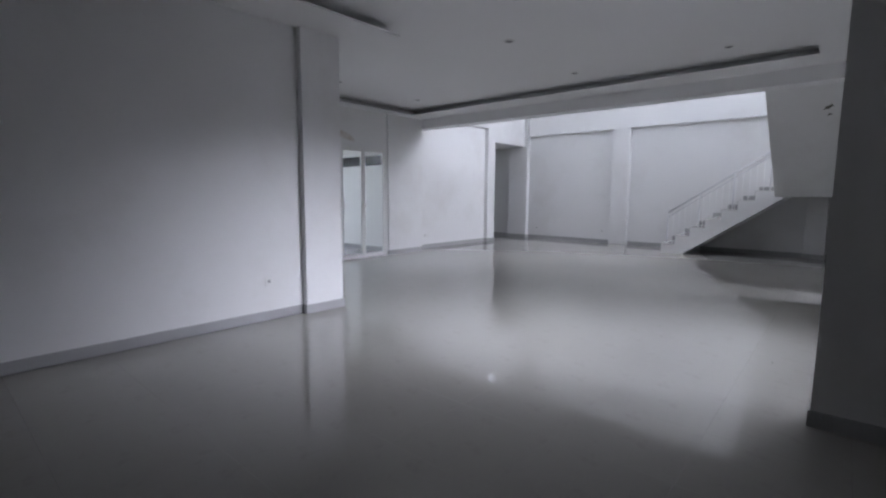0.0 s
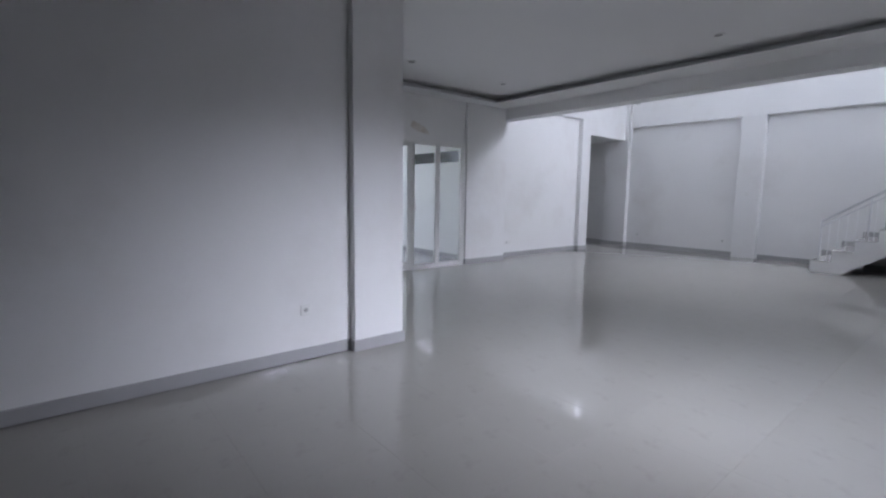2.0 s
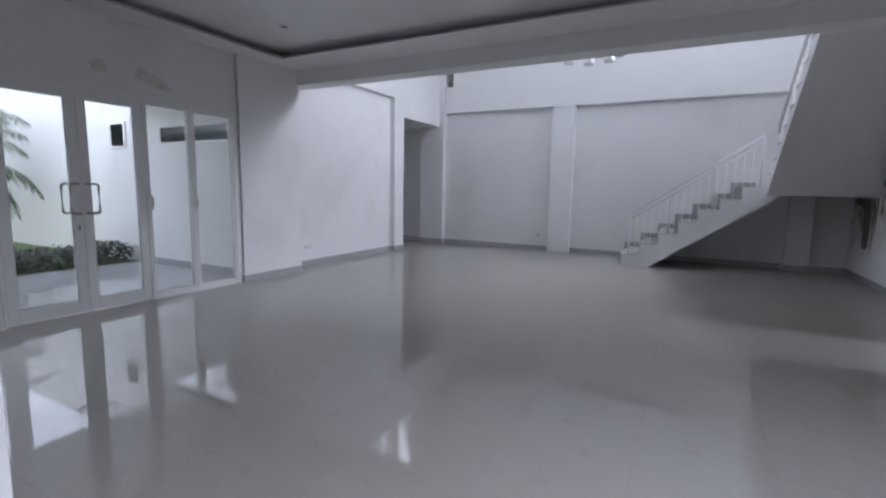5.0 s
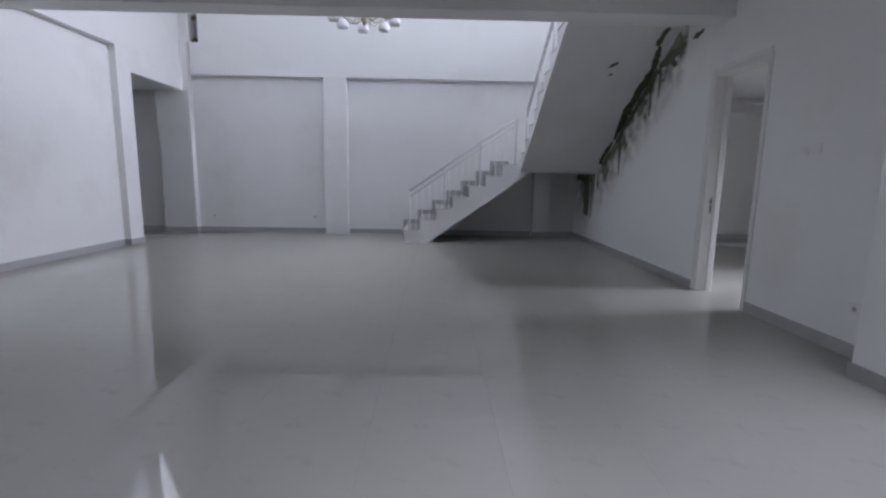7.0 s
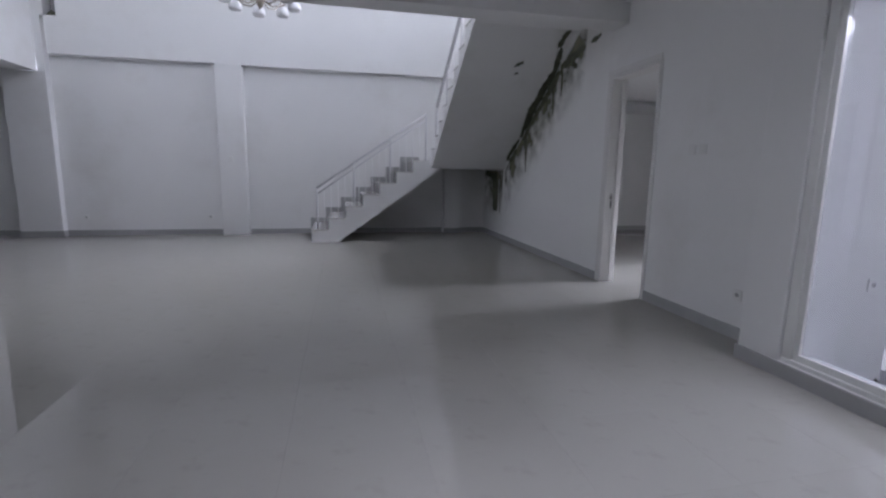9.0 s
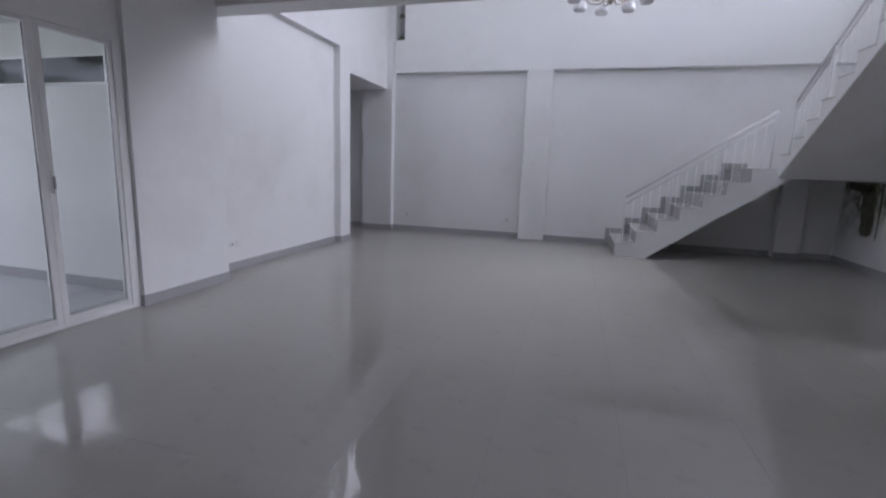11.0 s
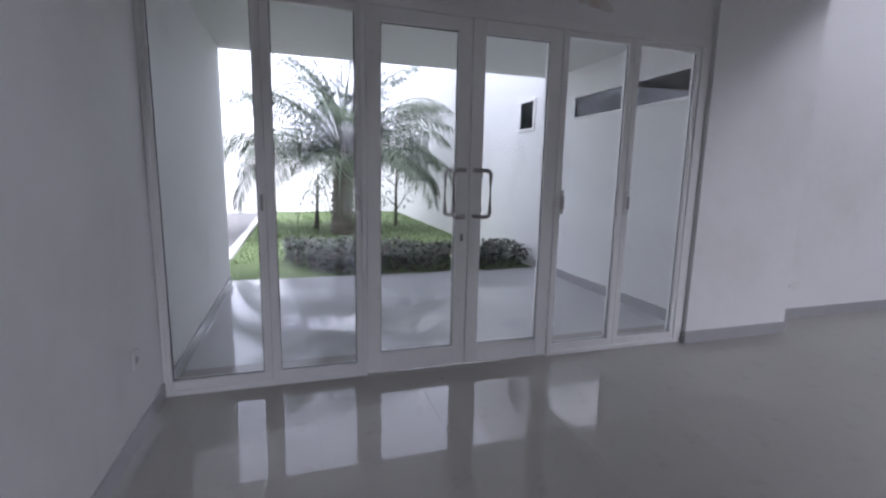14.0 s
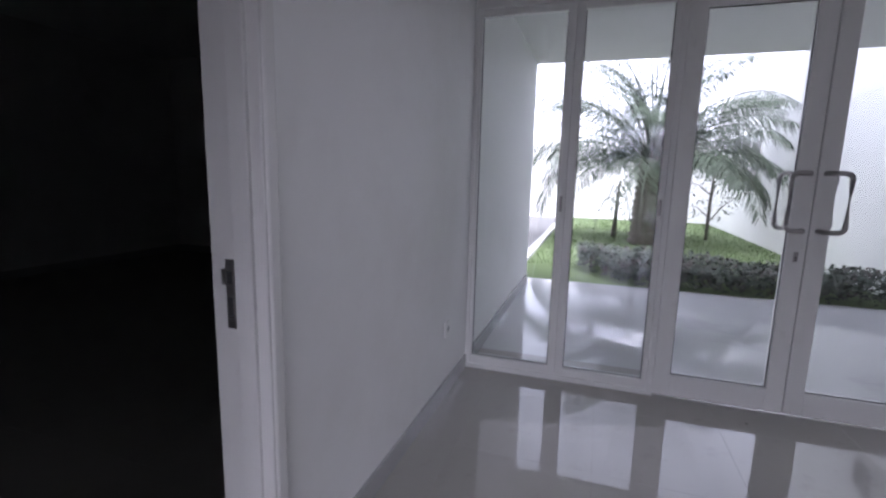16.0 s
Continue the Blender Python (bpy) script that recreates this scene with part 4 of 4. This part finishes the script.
def leaf_quad(bm, p, d, up, length, width, droop=0.25):
    """A folded leaf: four triangles along d."""
    side = d.cross(up).normalized() * width
    mid = p + d * length * 0.5 + Vector((0, 0, -droop * length * 0.2))
    tip = p + d * length + Vector((0, 0, -droop * length))
    a, b, c, e = (bm.verts.new(q) for q in (p, mid + side, tip, mid - side))
    m = bm.verts.new(mid + up * width * 0.3)
    for f in ((a, b, m), (b, c, m), (c, e, m), (e, a, m)):
        bm.faces.new(f)


def palm(x, y, z, height, fronds, reach, seed):
    rng = random.Random(seed)
    t = thing("palm_tree", "feathery palm with arching fronds on the lawn", "palm tree", "", (x, y, z))
    path, rad = [], []
    for k in range(26):
        f = k / 25
        path.append((x + 0.06 * math.sin(f * 2), y + 0.05 * f, z - 0.02 + height * f))
        rad.append((0.23 - 0.05 * f) * (1.2 if k % 2 else 0.92) * rng.uniform(0.95, 1.05))
    part("trunk", tube(path, rad, 12), TRUNK, t)
    stubs = bmesh.new()
    for k in range(70):
        a, f = k * 2.39996, 0.12 + 0.86 * k / 70
        out = Vector((math.cos(a), math.sin(a), 0))
        foot = Vector((x + 0.06 * math.sin(f * 2), y + 0.05 * f, z + height * f)) + out * 0.16
        leaf_quad(stubs, foot, (out * 0.35 + Vector((rng.uniform(-0.2, 0.2), rng.uniform(-0.2, 0.2), 1))).normalized(), out, rng.uniform(0.10, 0.26), 0.04, -0.1)
    part("frond_stubs", stubs, TRUNK, t, "dry brown stubs of cut fronds")
    top = Vector(path[-1])
    for k in range(fronds):
        a = k * 2.39996 + rng.uniform(-0.2, 0.2)
        lift = 1.55 - 1.45 * (k / fronds) + rng.uniform(-0.1, 0.1)
        L = reach * rng.uniform(0.85, 1.1)
        out = Vector((math.cos(a), math.sin(a), 0))
        pts = []
        p = top + Vector((0, 0, rng.uniform(-0.2, 0.05)))
        ang = lift
        n = 14
        for i in range(n + 1):
            pts.append(p.copy())
            p = p + (out * math.cos(ang) + Vector((0, 0, 1)) * math.sin(ang)) * (L / n)
            ang -= (0.02 + (0.12 + 0.10 * k / fronds) * (i / n)) * (0.95 + 0.3 * rng.random())
        bm = tube(pts, [0.022 - 0.019 * i / n for i in range(n + 1)], 5)
        for i in range(2, n):
            for sub in (0.0, 0.17, 0.33, 0.5, 0.67, 0.83):
                q = pts[i].lerp(pts[i + 1], sub)
                d = (pts[i + 1] - pts[i]).normalized()
                side = d.cross(Vector((0, 0, 1))).normalized()
                ln = 0.45 * math.sin(math.pi * (0.15 + 0.8 * (i + sub) / n)) + 0.08
                for s in (-1, 1):
                    way = (side * s + d * 0.55 + Vector((0, 0, -0.3 + rng.uniform(-0.35, 0.35)))).normalized()
                    leaf_quad(bm, q, way, Vector((0, 0, 1)), ln * rng.uniform(0.85, 1.15), 0.009, 0.45)
        part("frond", bm, FROND, t)
    return t


palm(-15.0, 6.80, 0.0, 1.6, 56, 2.7, 3)


def young_palm(x, y, seed):
    rng = random.Random(seed)
    t = thing("young_palm", "small drooping palm shoot on the lawn", "palm tree", "", (x, y, 0))
    part("trunk", tube([(x, y, -0.02), (x, y + 0.02, 0.5), (x - 0.02, y + 0.05, 1.2)], [0.06, 0.04, 0.02], 8), TRUNK, t)
    for k in range(7):
        a = k * 2.4
        out = Vector((math.cos(a), math.sin(a), 0))
        pts = [Vector((x, y, 0.5 + 0.09 * k)) + out * (0.06 * i) + Vector((0, 0, 0.14 * i - 0.032 * i * i)) for i in range(8)]
        bm = tube(pts, 0.008, 5)
        for i in range(1, 7):
            for s in (-1, 1):
                leaf_quad(bm, pts[i], (out.cross(Vector((0, 0, 1))) * s + out * 0.5).normalized(), Vector((0, 0, 1)), 0.2, 0.012, 0.6)
        part("frond", bm, FROND, t)


young_palm(-16.0, 6.33, 5)


def small_tree(name, label, x, y, height, spread, leaves, seed, mat, lo=0.35):
    rng = random.Random(seed)
    t = thing(name, label, "tree", "", (x, y, 0))
    part("trunk", tube([(x, y, -0.3), (x + 0.03, y, height * 0.4), (x, y + 0.05, height * 0.85)], [0.045, 0.03, 0.01], 8), TRUNK, t)
    ends = []
    for k in range(9):
        a = k * 2.4 + rng.random()
        h0 = height * rng.uniform(lo, 0.75)
        e = Vector((x + math.cos(a) * spread * rng.uniform(0.5, 1), y + math.sin(a) * spread * rng.uniform(0.5, 1), h0 + height * rng.uniform(0.1, 0.3)))
        m = Vector((x, y, h0)).lerp(e, 0.5) + Vector((0, 0, 0.08))
        part("limb", tube([(x, y, h0), m, e], [0.016, 0.011, 0.004], 5), TRUNK, t)
        ends += [m, e, m.lerp(e, 0.5)]
    bm = bmesh.new()
    for k in range(leaves):
        c = rng.choice(ends) + Vector((rng.gauss(0, spread * 0.2), rng.gauss(0, spread * 0.2), rng.gauss(0, spread * 0.2)))
        d = Vector((rng.uniform(-1, 1), rng.uniform(-1, 1), rng.uniform(-0.6, 0.6))).normalized()
        leaf_quad(bm, c, d, Vector((0.1, 0, 1)), rng.uniform(0.06, 0.12), 0.022)
    part("crown", bm, mat, t)
    return t


small_tree("garden_shrub", "thin leafy shrub against the garden wall", -16.4, 8.2, 2.1, 0.7, 500, 8, FROND, 0.15)


def hedge(name, x0, x1, y0, y1, z0, top, leaves, seed, mat, label, edge=None, size=0.07):
    rng = random.Random(seed)
    bm = bmesh.new()
    made = 0
    while made < leaves:
        x, y = rng.uniform(x0, x1), rng.uniform(y0, y1)
        if edge and not edge(x, y):
            continue
        made += 1
        z = z0 + (top - z0) * rng.random() ** 0.6 * (0.8 + 0.25 * noise.noise((x * 2, y * 2, 0)))
        d = Vector((rng.uniform(-1, 1), rng.uniform(-1, 1), rng.uniform(-0.2, 1.2))).normalized()
        leaf_quad(bm, Vector((x, y, z)), d, Vector((0.2, 0.1, 1)), rng.uniform(0.7, 1.4) * size, size * 0.3)
    return solid(name, bm, mat, label, "hedge", "", "stuff")


hedge("garden_hedge", -12.9, -10.95, 5.75, 9.0, -0.02, 0.33, 7000, 2, LEAF, "low dark purple-green ground cover along the porch",
      edge=lambda x, y: x < -11.0 - max(0, (6.4 - y)) * 1.2 and x > -12.2 - 0.4 * math.sin(y * 1.3))
rng = random.Random(21)
bm = bmesh.new()
for k in range(7000):
    x, y = rng.uniform(-20.4, -12.0), rng.uniform(5.05, 9.0)
    h = rng.uniform(0.02, 0.05)
    a = rng.uniform(0, 6.28)
    c, s = 0.008 * math.cos(a), 0.008 * math.sin(a)
    bm.faces.new([bm.verts.new(q) for q in ((x - c, y - s, -0.02), (x + c, y + s, -0.02), (x + rng.uniform(-0.02, 0.02), y + rng.uniform(-0.02, 0.02), h))])
solid("grass", bm, GRASS, "short green grass blades of the lawn", "grass", "", "stuff")

# ---------------------------------------------------------------- forecourt beyond the street window
structure("entrance_column", boxes((-0.30, 7.443, -0.3, 0.12, 7.80, 3.3)), OUTER, "white rendered column of the entrance porch", "pillar")
structure("wall_entrance", boxes((3.70, 9.02, -0.3, 3.73, 9.16, 3.0)), OUTER, "white rendered entrance wall")
structure("entrance_canopy", boxes((0.125, 7.75, 3.0, 2.4, 9.015, 3.2)), OUTER, "white soffit slab over the entrance porch", "canopy")
structure("entrance_floor", boxes((0.12, 7.45, -0.3, 3.95, 9.02, -0.04), (-0.30, 7.80, -0.3, 0.12, 9.02, -0.04)), CONC, "wet pale tiled entrance floor", "floor")
structure("entrance_step", soft_box(0.85, 6.98, -0.3, 1.95, 7.448, -0.16, 0.01), CONC, "wet tiled step to the entrance", "step")
structure("entrance_skirting", boxes((-0.30, 9.005, -0.04, 3.72, 9.02, 0.08)), SKIRT, "grey tile skirting of the entrance", "baseboard")
structure("bed_soil", boxes((-0.46, 5.42, -0.3, 4.6, 6.98, -0.22), (-0.46, 6.98, -0.3, 0.85, 7.44, -0.22), (1.95, 6.98, -0.3, 4.6, 7.44, -0.22)), SOIL, "dark planting bed under the window", "ground")
hedge("bed_plants", -0.42, 0.8, 5.5, 7.35, -0.22, -0.03, 2600, 6, LEAF, "dark glossy leaves of the planting bed", size=0.075)
hedge("bed_plants", 1.6, 4.2, 6.0, 7.35, -0.22, 0.12, 2200, 7, LEAF, "dark glossy leaves of the planting bed", size=0.11)
structure("road", boxes((14.6, -30, -0.28, 22, 60, -0.22)), ROAD, "grey street beyond the gate", "road")
structure("forecourt_bed", boxes((4.6, -6, -0.3, 14.2, 22, -0.235), (3.955, 7.45, -0.3, 4.6, 22, -0.21)), LAWN, "grass between the forecourt slabs", "grass")
structure("wall_forecourt_low", boxes((14.0, -4, -0.3, 14.15, 13.2, 0.55)), LOWWALL, "low brown rendered wall by the street", "wall")
structure("wall_forecourt", boxes((13.9, 14.52, -0.3, 14.2, 22, 1.9)), OUTER, "white rendered boundary wall", "wall")
rail = thing("fence", "brown metal rail fence on the low street wall", "fence", "", (14.07, 8.0, 0.55))
for z in (0.64, 0.92, 1.18):
    part("rail", boxes((14.06, 4.0, z, 14.09, 12.88, z + 0.035)), GATE, rail)
for k in range(60):
    part("bar", boxes((14.0655, 4.05 + 0.149 * k, 0.551, 14.0845, 4.07 + 0.149 * k, 1.24)), GATE, rail)
for y in (14.32,):
    gp = thing("gate_post", "white rendered gate post with a flat cap", "gate post", "", (14.05, y, -0.3))
    part("shaft", boxes((13.9, y - 0.15, -0.3, 14.2, y + 0.15, 2.0)), OUTER, gp)
    part("cap", soft_box(13.86, y - 0.19, 2.0, 14.24, y + 0.19, 2.08, 0.01), OUTER, gp)
gate = thing("metal_gate", "brown painted metal gate with upright bars, ajar", "gate", "", (13.5, 14.3, -0.235))
part("gate_frame", boxes((13.48, 14.03, -0.235, 13.52, 14.07, 1.6), (13.48, 14.55, -0.235, 13.52, 14.59, 1.6), (13.48, 14.07, 1.56, 13.52, 14.55, 1.6), (13.48, 14.07, 0.7, 13.52, 14.55, 0.74), (13.48, 14.07, -0.18, 13.52, 14.55, -0.14)), GATE, gate)
for k in range(4):
    part("bar", boxes((13.492, 14.15 + 0.1 * k, 0.74, 13.508, 14.165 + 0.1 * k, 1.56)), GATE, gate)
part("panel", boxes((13.49, 14.07, -0.14, 13.51, 14.55, 0.7)), GATE, gate)
# slabs of the forecourt
rng = random.Random(9)
court = structure("forecourt_paving", boxes((4.6, -6, -0.236, 4.62, 22, -0.231)), KERB, "pale stepping slabs with grass joints", "pavement")
shapes = []
for k in range(5):
    bm = bmesh.new()
    w, d = 0.43 + 0.05 * rng.random(), 0.37 + 0.05 * rng.random()
    ring = [(w * (1 - 0.1 * rng.random()) * sx, d * (1 - 0.12 * rng.random()) * sy) for sx, sy in ((-1, -1), (0, -1), (1, -1), (1, 1), (0, 1), (-1, 1))]
    lo = [bm.verts.new((u, v, 0)) for u, v in ring]
    hi = [bm.verts.new((u * 0.97, v * 0.97, 0.035)) for u, v in ring]
    bm.faces.new(hi)
    for i in range(6):
        bm.faces.new((lo[i], lo[(i + 1) % 6], hi[(i + 1) % 6], hi[i]))
    shapes.append(mesh_of("slab", bm, PAVE))
for i in range(10):
    for j in range(14):
        ob = new("slab", rng.choice(shapes))
        ob.location = (5.1 + 0.92 * i + rng.uniform(-0.03, 0.03), 3.0 + 0.8 * j + (0.4 if i % 2 else 0) + rng.uniform(-0.03, 0.03), -0.235)
        ob.rotation_euler = (0, 0, rng.uniform(-0.04, 0.04))
        ob.parent = court


def bush_row(name, label, x0, x1, y0, y1, top, clumps, seed):
    rng = random.Random(seed)
    bm = bmesh.new()
    for k in range(clumps):
        c = Vector((rng.uniform(x0, x1), rng.uniform(y0, y1), 0))
        c.z = -0.25 + top * rng.random() * (0.7 + 0.5 * noise.noise((c.x * 0.2, c.y * 0.2, 3)))
        for q in range(5):
            d = Vector((rng.uniform(-1, 1), rng.uniform(-1, 1), rng.uniform(-0.3, 1))).normalized()
            leaf_quad(bm, c + Vector((rng.gauss(0, 0.15), rng.gauss(0, 0.15), rng.gauss(0, 0.15))), d, Vector((0.2, 0.1, 1)), rng.uniform(0.25, 0.5), 0.11)
    return solid(name, bm, BUSH, label, "bushes", "", "stuff")


bush_row("roadside_bushes", "green bushes across the street", 23, 27, 5, 40, 2.6, 4200, 4)
bush_row("far_trees", "hazy green trees behind the street", 34, 42, 0, 65, 5.0, 3600, 5)

# ---------------------------------------------------------------- floor tiles, laid last
SIZE, GAP = 0.60, 0.0004


def tile_mesh(w, d):
    bm = bmesh.new()
    e = 0.0003
    lo = [bm.verts.new(q) for q in ((0, 0, -0.011), (w, 0, -0.011), (w, d, -0.011), (0, d, -0.011))]
    md = [bm.verts.new(q) for q in ((0, 0, -e), (w, 0, -e), (w, d, -e), (0, d, -e))]
    hi = [bm.verts.new(q) for q in ((e, e, 0), (w - e, e, 0), (w - e, d - e, 0), (e, d - e, 0))]
    bm.faces.new(hi)
    for i in range(4):
        k = (i + 1) % 4
        bm.faces.new((lo[i], lo[k], md[k], md[i]))
        bm.faces.new((md[i], md[k], hi[k], hi[i]))
    return mesh_of("tile", bm, TILE)


TILES = {}


def lay(x0, y0, x1, y1):
    """Lay the tiles of one rectangle on the common grid, cut at its edges."""
    i0, i1 = math.floor(x0 / SIZE), math.ceil(x1 / SIZE)
    j0, j1 = math.floor(y0 / SIZE), math.ceil(y1 / SIZE)
    for i in range(i0, i1):
        for j in range(j0, j1):
            a0, a1 = max(x0, i * SIZE + GAP / 2), min(x1, (i + 1) * SIZE - GAP / 2)
            b0, b1 = max(y0, j * SIZE + GAP / 2), min(y1, (j + 1) * SIZE - GAP / 2)
            if a1 - a0 < 0.02 or b1 - b0 < 0.02:
                continue
            key = (round(a1 - a0, 4), round(b1 - b0, 4))
            if key not in TILES:
                TILES[key] = tile_mesh(*key)
            ob = new("tile", TILES[key])
            ob.location = (a0, b0, 0)
            ob.parent = floor


lay(-5.03, -2.0, 2.6, 5.4)
lay(-8.075, 5.20, -5.03, 5.4)
lay(-8.075, 5.4, -0.735, 7.8)
lay(-0.735, 7.735, -0.45, 7.8)
lay(-8.075, 7.8, -0.45, 9.6)
lay(-8.30, 9.6, -0.45, 14.56)
lay(-12.0, 12.90, -8.30, 14.60)
lay(-0.45, 9.23, 3.55, 9.94)
lay(-0.30, 9.94, 3.55, 14.6)
lay(-10.93, 0.0, -5.18, 5.06)
lay(-6.07, 5.06, -5.33, 5.20)
